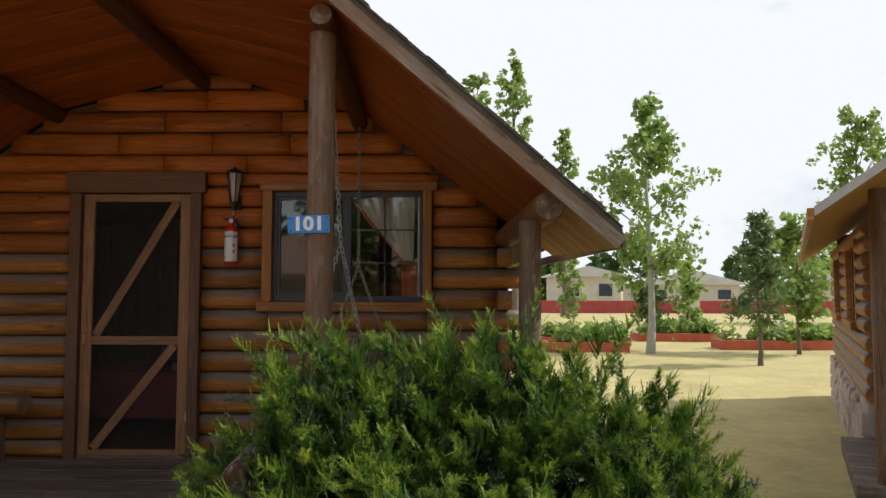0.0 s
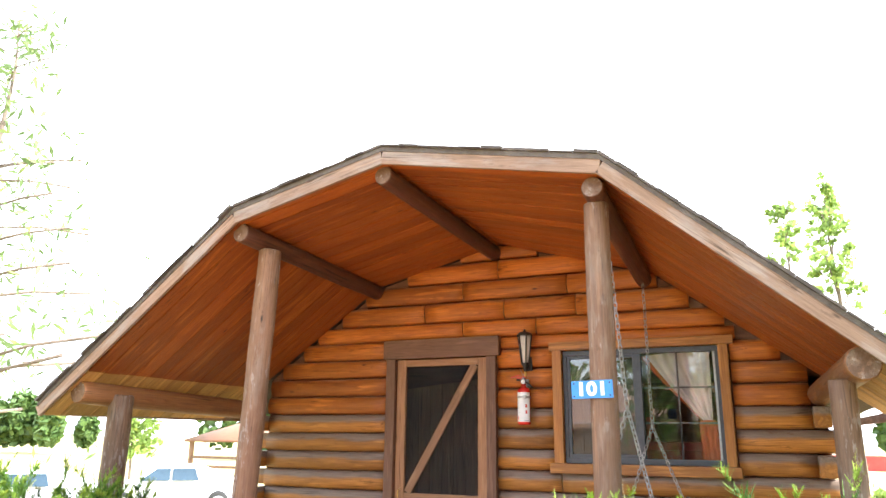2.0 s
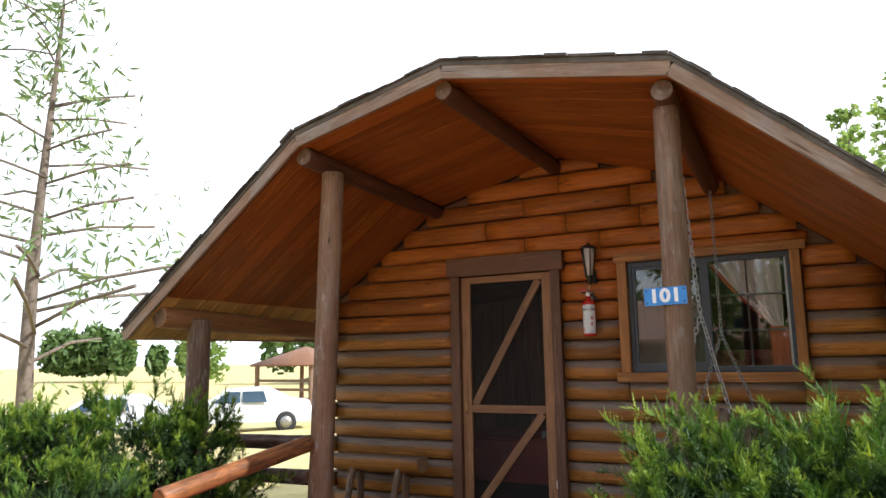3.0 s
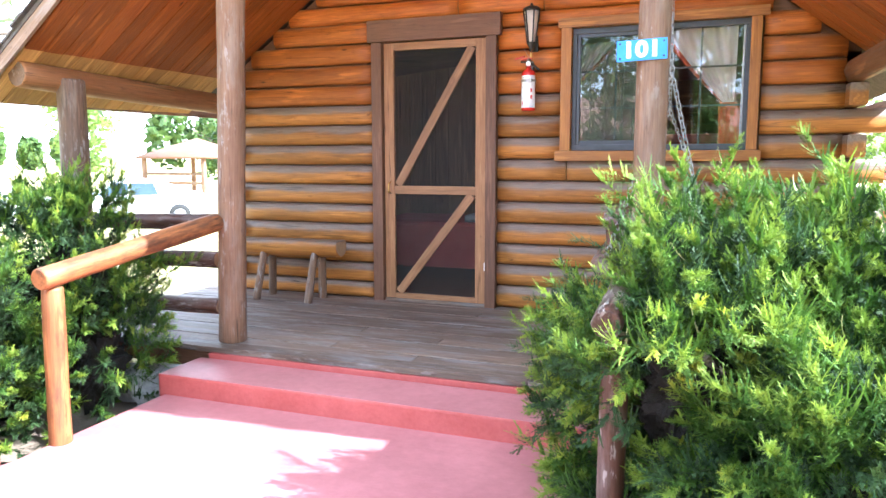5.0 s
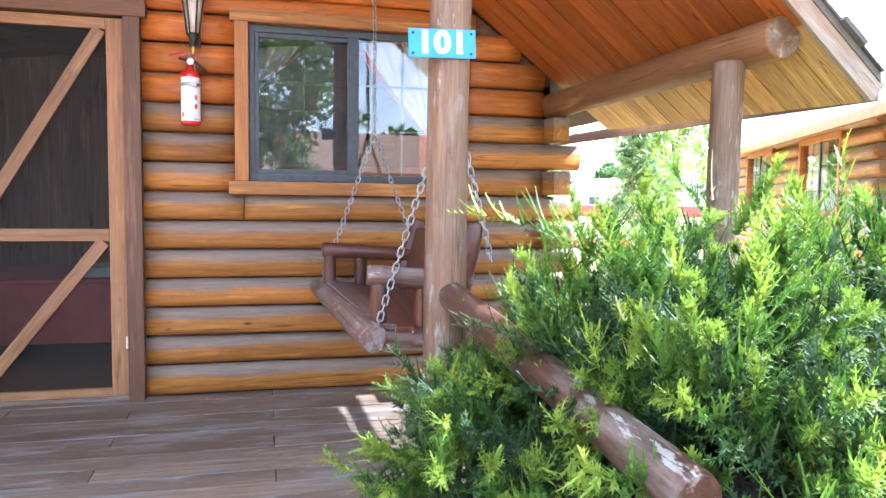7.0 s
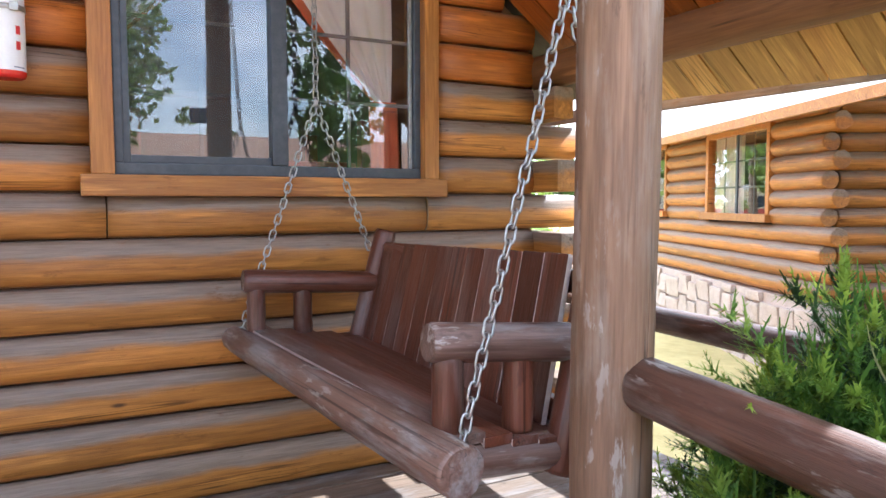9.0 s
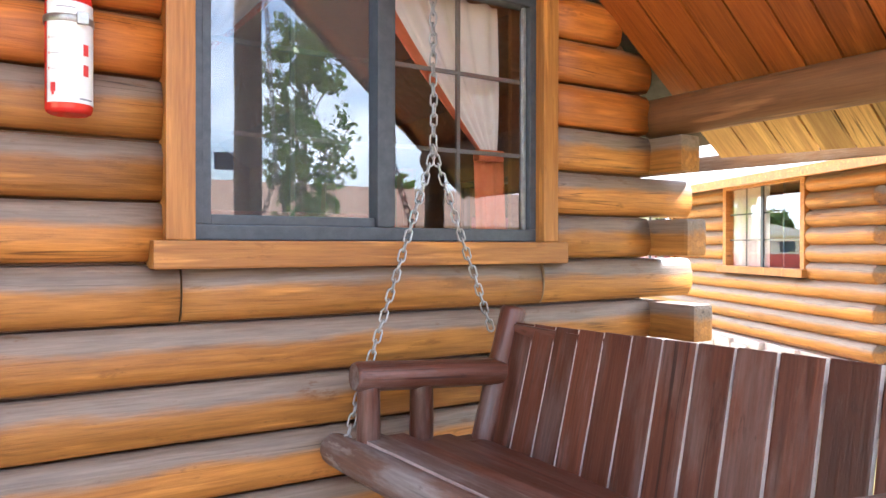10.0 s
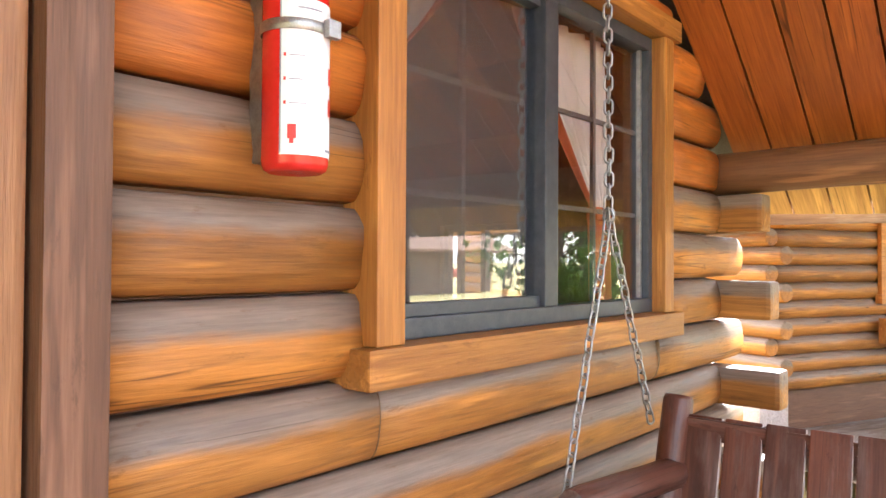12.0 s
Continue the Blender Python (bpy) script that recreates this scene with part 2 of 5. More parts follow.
DECK = wood("deck_planks", (0.085, 0.056, 0.038), (0.20, 0.148, 0.110), 0.6, grey=(0.26, 0.245, 0.235), grey_amount=0.72, chips=0.35)
DOORWOOD = wood("screen_door_wood", (0.20, 0.095, 0.040), (0.36, 0.19, 0.088), 0.5, knots=False)
FASCIA = wood("fascia_wood", (0.17, 0.105, 0.07), (0.29, 0.20, 0.145), 0.7, grey=(0.37, 0.33, 0.30), grey_amount=0.6)
SHINGLE = mottled("asphalt_shingle", (0.06, 0.05, 0.05), (0.13, 0.115, 0.11), 18, 0.9, depth=0.01, island=True)
PALE_ROOF = mottled("pale_shingle", (0.42, 0.40, 0.38), (0.58, 0.56, 0.53), 12, 0.9)
RED_PAINT = mottled("red_floor_paint", (0.31, 0.115, 0.115), (0.46, 0.185, 0.185), 2.5, 0.45, depth=0.003)
RED_RISER = mottled("red_riser_paint", (0.34, 0.062, 0.05), (0.47, 0.115, 0.10), 5, 0.5, depth=0.006)
CONCRETE_RED = mottled("red_planter_paint", (0.42, 0.075, 0.04), (0.60, 0.15, 0.08), 3, 0.7)
FADED_ROOF = mottled("faded_roof", (0.20, 0.115, 0.08), (0.31, 0.20, 0.145), 2.0, 0.9)
BRONZE = mottled("bronze_aluminium", (0.045, 0.05, 0.06), (0.085, 0.09, 0.10), 30, 0.4, metallic=0.3, depth=0.001)
PANE = glass("window_pane", 0.90)
CLEAR = clear("clear_glass")
SCREEN = mesh_screen("insect_screen", (0.028, 0.024, 0.020), 0.70)
WIN_SCREEN = mesh_screen("window_screen", (0.13, 0.115, 0.10), 0.62)
MUNTIN = mottled("white_muntin", (0.13, 0.115, 0.105), (0.19, 0.175, 0.165), 20, 0.5)
CURTAIN = mottled("curtain_cloth", (0.70, 0.60, 0.55), (0.84, 0.76, 0.70), 5, 0.9)
CURTAIN_TRIM = mottled("curtain_trim_cloth", (0.52, 0.10, 0.04), (0.65, 0.16, 0.06), 8, 0.9)
RED_CLOTH = mottled("red_blanket", (0.52, 0.08, 0.065), (0.70, 0.17, 0.14), 5, 0.9)
RED_WOOD = mottled("red_furniture_paint", (0.36, 0.055, 0.025), (0.50, 0.10, 0.045), 6, 0.5)
TOWEL = mottled("towel_cloth", (0.45, 0.45, 0.47), (0.75, 0.74, 0.74), 9, 0.95)
ROOM = wood("room_panelling", (0.16, 0.075, 0.03), (0.30, 0.15, 0.065), 0.6)
PANEL = wood("room_boards", (0.26, 0.14, 0.065), (0.46, 0.27, 0.13), 0.6)
STEEL = mottled("galvanised_steel", (0.25, 0.24, 0.23), (0.50, 0.49, 0.47), 40, 0.42, metallic=0.85, depth=0.001)
BLACK = mottled("black_metal", (0.012, 0.011, 0.011), (0.03, 0.028, 0.026), 25, 0.45)
BRASS = mottled("brass", (0.55, 0.33, 0.09), (0.75, 0.48, 0.16), 25, 0.35, metallic=0.9)
RED_ENAMEL = mottled("red_enamel", (0.55, 0.018, 0.012), (0.66, 0.03, 0.02), 10, 0.25, depth=0.0005)
LABEL = mottled("paper_label", (0.74, 0.74, 0.74), (0.84, 0.84, 0.84), 14, 0.45, depth=0.0005)
PRINT = mottled("grey_print", (0.22, 0.22, 0.26), (0.35, 0.35, 0.40), 20, 0.6)
PRINT_RED = mottled("red_print", (0.55, 0.03, 0.03), (0.68, 0.06, 0.05), 20, 0.5)
SIGN_BLUE = mottled("blue_sign", (0.035, 0.20, 0.55), (0.06, 0.28, 0.66), 12, 0.4, depth=0.0005)
SIGN_WHITE = mottled("white_paint", (0.76, 0.76, 0.76), (0.86, 0.86, 0.86), 15, 0.5)
LAMP_GLASS = mottled("frosted_lamp_glass", (0.62, 0.55, 0.48), (0.78, 0.70, 0.62), 12, 0.25)
DRY_GRASS = mottled("dry_lawn", (0.34, 0.285, 0.11), (0.58, 0.49, 0.22), 0.9, 0.95, depth=0.03)
SOIL = mottled("bare_soil", (0.16, 0.12, 0.085), (0.27, 0.21, 0.15), 5, 0.95, depth=0.02)
ROCK = mottled("grey_rock", (0.22, 0.21, 0.20), (0.42, 0.41, 0.39), 5, 0.9, depth=0.02, strength=0.8)
STONE = mottled("foundation_stone", (0.40, 0.32, 0.27), (0.60, 0.51, 0.45), 7, 0.9, depth=0.02, strength=0.8)
BARK = mottled("bark", (0.10, 0.075, 0.055), (0.24, 0.19, 0.15), 9, 0.95, depth=0.02, strength=0.8)
PALE_BARK = mottled("pale_bark", (0.30, 0.28, 0.24), (0.48, 0.46, 0.42), 9, 0.9, depth=0.01)
JUNIPER = leaf("juniper_needles", (0.027, 0.080, 0.011), (0.112, 0.212, 0.021), 0.66, 0.3)
# inner needles: shade within the bush is put into this darker green
JUNIPER_SHADE = leaf("juniper_inner_shaded", (0.014, 0.032, 0.010), (0.040, 0.085, 0.018), 0.7, 0.1)
JUNIPER_TIP = leaf("juniper_tips", (0.11, 0.19, 0.018), (0.27, 0.37, 0.042), 0.62, 0.35)
JUNIPER_DRY = leaf("juniper_dry_ends", (0.30, 0.30, 0.10), (0.50, 0.46, 0.24), 0.6, 0.2)
# near-black so the bush core reads as deep shade
TWIG_SHADE = mottled("twig_shade", (0.010, 0.009, 0.006), (0.028, 0.022, 0.014), 22, 0.95, depth=0.03, strength=1.0)
SLAT_EDGE = mottled("pale_slat_edge", (0.36, 0.27, 0.23), (0.60, 0.50, 0.45), 30, 0.7)
LEAF = leaf("aspen_leaves", (0.14, 0.23, 0.05), (0.30, 0.42, 0.11), 0.5, 0.5)
DARK_LEAF = leaf("poplar_leaves", (0.04, 0.085, 0.02), (0.10, 0.17, 0.04))
PINE = leaf("pine_needles", (0.07, 0.12, 0.045), (0.18, 0.26, 0.09), 0.55, 0.4)
CAR_WHITE = mottled("white_car_paint", (0.74, 0.75, 0.77), (0.80, 0.81, 0.82), 2, 0.2, depth=0.0002)
CAR_GLASS = mottled("car_glass", (0.03, 0.05, 0.07), (0.05, 0.08, 0.11), 2, 0.08, depth=0.0001)
TYRE = mottled("rubber", (0.018, 0.018, 0.018), (0.035, 0.035, 0.035), 20, 0.85)
PLASTER = mottled("pale_plaster", (0.55, 0.50, 0.44), (0.68, 0.63, 0.56), 1.5, 0.9)
FAR_ROOF = mottled("metal_roof", (0.5, 0.5, 0.5), (0.68, 0.68, 0.68), 2, 0.5)
RED_WALL = mottled("red_wall_paint", (0.36, 0.05, 0.05), (0.46, 0.09, 0.085), 1.5, 0.8)


# ---- building helpers ----
WORLD = {}


def thing(name, label, category, group="", kind="", at=(0, 0, 0)):
    ob = new(name)
    ob.location = at
    ob.empty_display_size = 0.1
    WORLD[ob.name] = Matrix.Translation(at)
    return tagged(ob, label, category, group, kind)


def from_bm(bm, name):
    me = bpy.data.meshes.new(name)
    bm.normal_update()
    bm.to_mesh(me)
    bm.free()
    return me


def part(name, bm, material, parent=None, label="", m=None, smooth=False):
    """Links a bmesh (or a ready mesh) as one object under its parent, at the world pose m."""
    me = bm if isinstance(bm, bpy.types.Mesh) else from_bm(bm, name)
    if not me.materials:
        for mt in material if isinstance(material, (list, tuple)) else [material]:
            me.materials.append(mt)
    if smooth:
        me.shade_smooth()
    ob = new(name, me)
    m = m or Matrix.Identity(4)
    WORLD[ob.name] = m
    if parent:
        ob.parent = parent
        ob.matrix_parent_inverse = WORLD[parent.name].inverted()
    ob.matrix_basis = m
    return tagged(ob, label)


def setting(name, bm, material, label, category, m=None):
    return tagged(part(name, bm, material, None, "", m), label, category, "", "structure")


def box(bm, lo, hi, bevel=0.0, mat=0):
    r = bmesh.ops.create_cube(bm, size=1.0)
    c = [(a + b) / 2 for a, b in zip(lo, hi)]
    s = [abs(b - a) for a, b in zip(lo, hi)]
    for v in r["verts"]:
        v.co = Vector((c[0] + v.co.x * s[0], c[1] + v.co.y * s[1], c[2] + v.co.z * s[2]))
    faces = {f for v in r["verts"] for f in v.link_faces}
    for f in faces:
        f.material_index = mat
    if bevel:
        edges = {e for v in r["verts"] for e in v.link_edges}
        bmesh.ops.bevel(bm, geom=list(edges), offset=bevel, segments=2, affect="EDGES", profile=0.7)
    return bm


def boxed(lo, hi, bevel=0.0):
    return box(bmesh.new(), lo, hi, bevel)


def along(p0, p1, up=(0, 0, 1)):
    """A pose whose X runs from p0 to p1, with Z as near up as can be; and the length."""
    p0, p1 = Vector(p0), Vector(p1)
    x = (p1 - p0).normalized()
    u = Vector(up)
    if abs(x.dot(u)) > 0.95:
        u = Vector((0, 1, 0))
    y = u.cross(x).normalized()
    z = x.cross(y)
    m = Matrix((x, y, z)).transposed().to_4x4()
    m.translation = p0
    return m, (p1 - p0).length


def log_bm(length, r0, r1, seed=0, sides=14, rough=0.06, squash=1.0, flat=0.0):
    """A worn round log along X, with eased ends. Faces of the ends have material 1."""
    bm = bmesh.new()
    n = max(4, int(length / 0.14))
    rings = []
    xs = [0.0, 0.012] + [length * (i + 1) / (n + 1) for i in range(n)] + [length - 0.012, length]
    for i, x in enumerate(xs):
        f = x / length
        r = r0 + (r1 - r0) * f
        if i in (0, len(xs) - 1):
            r *= 0.90
        ring = []
        for k in range(sides):
            a = 2 * math.pi * k / sides
            w = 1 + rough * 2 * (noise.noise(Vector((x * 2.2 + seed * 7.1, math.cos(a) * 1.2, math.sin(a) * 1.2 + seed))))
            yy, zz = math.cos(a) * r * w, math.sin(a) * r * w * squash
            if flat:
                zz = min(zz, r * flat)
            ring.append(bm.verts.new((x, yy, zz)))
        rings.append(ring)
    for a, b in zip(rings, rings[1:]):
        for k in range(sides):
            f = bm.faces.new((a[k], a[(k + 1) % sides], b[(k + 1) % sides], b[k]))
            f.smooth = True
    bm.faces.new(rings[0][::-1]).material_index = 1
    bm.faces.new(rings[-1]).material_index = 1
    bmesh.ops.recalc_face_normals(bm, faces=bm.faces)
    return bm


def log(name, p0, p1, r0, r1, material, parent=None, label="", seed=0, end=None, **more):
    m, length = along(p0, p1)
    return part(name, log_bm(length, r0, r1, seed, **more), [material, end or LOG_END], parent, label, m)


def board(name, p0, p1, width, thick, material, parent=None, label="", up=(0, 0, 1), bevel=0.004):
    """A sawn board from p0 to p1 along its middle line: width across up, thick along it."""
    m, length = along(p0, p1, up)
    return part(name, boxed((0, -width / 2, -thick / 2), (length, width / 2, thick / 2), bevel), material, parent, label, m)


def tube(points, radius, sides=8):
    """A bent rod through the points."""
    bm = bmesh.new()
    rings = []
    pts = [Vector(p) for p in points]
    for i, p in enumerate(pts):
        d = (pts[min(i + 1, len(pts) - 1)] - pts[max(i - 1, 0)]).normalized()
        u = Vector((0, 0, 1)) if abs(d.z) < 0.9 else Vector((1, 0, 0))
        a = d.cross(u).normalized()
        b = d.cross(a)
        rings.append([bm.verts.new(p + radius * (math.cos(2 * math.pi * k / sides) * a + math.sin(2 * math.pi * k / sides) * b)) for k in range(sides)])
    for a, b in zip(rings, rings[1:]):
        for k in range(sides):
            bm.faces.new((a[k], a[(k + 1) % sides], b[(k + 1) % sides], b[k])).smooth = True
    bm.faces.new(rings[0][::-1])
    bm.faces.new(rings[-1])
    bmesh.ops.recalc_face_normals(bm, faces=bm.faces)
    return bm


def lathe(profile, sides=24):
    """A turned shape round Z from (radius, height) pairs."""
    bm = bmesh.new()
    rings = [[bm.verts.new((r * math.cos(2 * math.pi * k / sides), r * math.sin(2 * math.pi * k / sides), z)) for k in range(sides)] for r, z in profile]
    for a, b in zip(rings, rings[1:]):
        for k in range(sides):
            bm.faces.new((a[k], a[(k + 1) % sides], b[(k + 1) % sides], b[k])).smooth = True
    bm.faces.new(rings[0][::-1])
    bm.faces.new(rings[-1])
    bmesh.ops.recalc_face_normals(bm, faces=bm.faces)
    return bm


def ring_bm(radius, wire, stretch=0.0, n=14, m=6):
    """A chain link in the XZ plane: a ring stretched along Z."""
    bm = bmesh.new()
    rows = []
    for i in range(n):
        a = 2 * math.pi * i / n
        c = Vector((math.cos(a) * radius, 0, math.sin(a) * radius + (stretch if math.sin(a) > 0 else -stretch)))
        d = Vector((math.cos(a), 0, math.sin(a)))
        rows.append([bm.verts.new(c + wire * (math.cos(2 * math.pi * k / m) * d + math.sin(2 * math.pi * k / m) * Vector((0, 1, 0)))) for k in range(m)])
    for i in range(n):
        for k in range(m):
            bm.faces.new((rows[i][k], rows[i][(k + 1) % m], rows[(i + 1) % n][(k + 1) % m], rows[(i + 1) % n][k])).smooth = True
    bmesh.ops.recalc_face_normals(bm, faces=bm.faces)
    return bm


# ---- ground and distance ----
def ground_height(x, y):
    """The lot is level round the cabins and falls away gently towards the car park."""
    z = 0.03
    if x < -3:
        z -= 0.045 * min(-3 - x, 22)
    return z + 0.02 * noise.noise(Vector((x * 0.6, y * 0.6, 0)))


def ground_sheet():
    bm = bmesh.new()
    axis = [-900, -300, -120, -60] + [-40 + 2 * i for i in range(15)] + [-10 + 0.5 * i for i in range(60)] + [20 + 3 * i for i in range(11)] + [60, 120, 300, 900]
    grid = [[bm.verts.new((x, y, ground_height(x, y))) for y in axis] for x in axis]
    for i in range(len(axis) - 1):
        for j in range(len(axis) - 1):
            bm.faces.new((grid[i][j], grid[i + 1][j], grid[i + 1][j + 1], grid[i][j + 1])).smooth = True
    return bm


ground = setting("ground", ground_sheet(), DRY_GRASS, "dry yellow lawn around the cabins", "ground")


# ---- cabin: walls ----
WALL_L, WALL_R, FLOOR = -1.40, 3.25, 0.40
DOOR_L, DOOR_R, DOOR_TOP = 0.0, 0.85, 2.455
WIN_L, WIN_R, WIN_B, WIN_T = 1.495, 2.68, 1.605, 2.48
BACK = 5.2
# roof line (x, z of the underside) at the wall and at the front edge of the porch
ROOF_WALL = [(-1.93, 1.96), (-0.22, 3.14), (0.98, 3.43), (2.24, 3.065), (3.68, 1.975)]
ROOF_FRONT = [(-1.98, 1.93), (-0.265, 3.235), (0.90, 3.495), (2.28, 3.222), (3.77, 1.92)]
ROOF_Y = -1.95


def roof_z(x, line=ROOF_WALL):
    for (xa, za), (xb, zb) in zip(line, line[1:]):
        if xa <= x <= xb:
            return za + (zb - za) * (x - xa) / (xb - xa)
    return line[0][1]


def roof_span(z):
    """The x range of the gable under the roof line at height z."""
    xs = [x / 1000 for x in range(-1400, 3251, 10) if roof_z(x / 1000) > z]
    return (min(xs), max(xs)) if xs else None


def wall_backing():
    bm = bmesh.new()
    y0, y1 = 0.055, 0.16
    box(bm, (WALL_L, y0, 0.1), (DOOR_L, y1, 2.2))
    box(bm, (DOOR_R, y0, 0.1), (WIN_L, y1, 2.48))
    box(bm, (WIN_L, y0, 0.1), (WIN_R, y1, WIN_B))
    box(bm, (WIN_R, y0, 0.1), (WALL_R, y1, 2.2))
    box(bm, (DOOR_L, y0, 0.1), (DOOR_R, y1, FLOOR))
    # gable above, in the outline of the roof
    pts = [(WALL_L, 2.2), (DOOR_L, 2.2), (DOOR_L, 2.48), (WIN_R, 2.48), (WIN_R, 2.2), (WALL_R, 2.2)]
    top = [(WALL_R, roof_z(WALL_R))] + ROOF_WALL[1:-1][::-1] + [(WALL_L, roof_z(WALL_L))]
    front = [bm.verts.new((x, y0, z)) for x, z in pts + top]
    f = bm.faces.new(front)
    bmesh.ops.triangulate(bm, faces=[f])
    back = [bm.verts.new((x, y1, z)) for x, z in pts + top]
    f = bm.faces.new(back[::-1])
    bmesh.ops.triangulate(bm, faces=[f])
    return bm


wall_front = setting("wall_front", wall_backing(), TRIM, "cabin front wall of orange-stained stacked half logs", "wall")


def siding_bm(length, h, seed, sagl=0.0):
    """A half-round wall log along X, centred on its height; bulges towards -Y."""
    bm = bmesh.new()
    n = max(3, int(length / 0.16))
    k = 9
    rows = []
    for i in range(n + 1):
        x = length * i / n
        row = []
        for j in range(k + 1):
            a = math.pi * j / k
            w = noise.noise(Vector((x * 1.7 + seed * 3.3, j * 0.35, seed * 1.7)))
            w2 = noise.noise(Vector((x * 6 + seed * 5.3, j * 0.9, seed)))
            depth = 0.066 * max(0.0, math.sin(a)) ** 0.50 * (1 + 0.14 * w + 0.05 * w2)
            z = -math.cos(a) * (h / 2 - 0.002) + 0.007 * w * math.sin(a) + 0.004 * noise.noise(Vector((x * 1.3 + seed, seed * 2.1, 0)))
            ease = 1.0
            if i in (0, n):
                ease = 0.90
            row.append(bm.verts.new((x, 0.058 - depth * ease, z)))
        rows.append(row)
    for a, b in zip(rows, rows[1:]):
        for j in range(k):
            bm.faces.new((a[j], b[j], b[j + 1], a[j + 1])).smooth = True
    for row, rev in ((rows[0], False), (rows[-1], True)):
        bm.faces.new(row if not rev else row[::-1]).material_index = 1
    # back
    bm.faces.new([r[0] for r in rows][::-1] + [r[-1] for r in rows])
    bmesh.ops.recalc_face_normals(bm, faces=bm.faces)
    return bm


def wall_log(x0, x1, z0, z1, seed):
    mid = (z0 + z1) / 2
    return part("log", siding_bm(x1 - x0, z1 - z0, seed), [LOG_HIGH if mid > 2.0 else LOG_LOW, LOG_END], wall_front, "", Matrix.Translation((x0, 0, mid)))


rng = random.Random(11)
STEP = 0.1615
seed = 0
# left of the door
edges = [FLOOR + 0.005] + [0.537 + STEP * i for i in range(14)]
for z0, z1 in zip(edges, edges[1:]):
    seed += 1
    lo = roof_span(z1 - 0.05)
    x0 = max(WALL_L + 0.02, lo[0])
    wall_log(x0 + (0 if z1 > 2.2 else -0.02 * (seed % 2)), -0.094 if z1 < 2.64 else -0.094, z0, z1, seed)
# right of the door
edges = [FLOOR + 0.005] + [0.581 + STEP * i for i in range(13)]
for i, (z0, z1) in enumerate(zip(edges, edges[1:])):
    seed += 1
    reach = 3.50 if i in (6, 8, 4, 2) else WALL_R + 0.005
    if z1 > 2.15:
        reach = min(reach, roof_span(z1 - 0.10)[1])
    if z0 < WIN_B - 0.1:
        if i == 6:
            wall_log(0.936, 1.462, z0, z1, seed)
            wall_log(1.468, 2.70, z0, z1, seed + 90)
            wall_log(2.706, reach, z0, z1, seed + 91)
        else:
            wall_log(0.936, reach, z0, z1, seed)
    else:
        wall_log(0.936, 1.425, z0, z1, seed)
        wall_log(2.755, reach, z0, z1, seed + 50)
# gable courses
GABLE = [2.625, 2.775, 2.955, 3.128, 3.30, 3.425]
JOINTS = [(1.28, 0.62), (0.25, 1.62, 1.0), (0.62, 1.55), (0.95,), ()]
wall_log(-0.42, 0.94, 2.63, 2.64, 77)
for (z0, z1), joints in zip(zip(GABLE, GABLE[1:]), JOINTS):
    lo, hi = roof_span(z1 - 0.09)
    cuts = [lo] + sorted(j for j in joints if lo + 0.3 < j < hi - 0.3) + [hi]
    for a, b in zip(cuts, cuts[1:]):
        seed += 1
        wall_log(a + 0.003, b - 0.003, z0, z1, seed)
wall_log(0.95, 2.80, 2.523, 2.628, 171)

# side walls and back, with the ends of their logs crossing at the corners
for side, x, s in (("east", WALL_R, 1), ("west", WALL_L, -1)):
    bm = bmesh.new()
    xa, xb = min(x, x + s * 0.1), max(x, x + s * 0.1)
    if s > 0:
        box(bm, (xa, 0.16, 0.1), (xb, BACK, 1.55))
        box(bm, (xa, 0.16, 1.55), (xb, 0.90, 2.25))
        box(bm, (xa, 1.40, 1.55), (xb, BACK, 2.25))
    else:
        box(bm, (xa, 0.16, 0.1), (xb, BACK, 2.25))
    box(bm, (xa, 0.16, 1.95 if s > 0 else 2.25), (xb, BACK, 2.62))
    w = setting("wall_" + side, bm, TRIM, "side wall of stacked logs with crossing corner ends", "wall")
    for i in range(10):
        zc = 0.50 + STEP * i if s > 0 else 0.46 + STEP * i
        y0 = -0.15 - 0.03 * (i % 3)
        if s > 0 and i in (2, 4, 6, 8):
            y0 = 0.06
        if s < 0:
            y0 = -0.10 if i % 2 else 0.06
        mm, ln = along((x + s * 0.055, y0, zc), (x + s * 0.055, BACK, zc))
        pieces = [(0, ln)] if s < 0 or not 1.48 < zc < 2.02 else [(0, 0.90 - y0), (1.40 - y0, ln)]
        for pa, pb in pieces:
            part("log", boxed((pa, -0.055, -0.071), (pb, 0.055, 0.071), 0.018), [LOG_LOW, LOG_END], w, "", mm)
setting("wall_back", boxed((WALL_L, BACK, 0.1), (WALL_R, BACK + 0.15, 3.0)), ROOM, "plain back wall of the cabin", "wall")
setting("floor", boxed((WALL_L, 0.16, 0.2), (WALL_R, BACK, FLOOR)), ROOM, "wooden floor inside the cabin", "floor")
setting("ceiling", boxed((WALL_L, 0.165, 2.6), (WALL_R, BACK, 2.66)), ROOM, "dark wooden ceiling inside the cabin", "ceiling")
bm = bmesh.new()
box(bm, (WALL_L + 0.004, 0.162, FLOOR), (DOOR_L, 0.18, 2.6))
box(bm, (DOOR_R, 0.162, FLOOR), (WIN_L, 0.18, 2.6))
box(bm, (WIN_L, 0.162, FLOOR), (WIN_R, 0.18, WIN_B))
box(bm, (WIN_R, 0.162, FLOOR), (WALL_R - 0.004, 0.18, 2.6))
setting("wall_lining", bm, ROOM, "dark wood panelling inside the front wall", "wall")


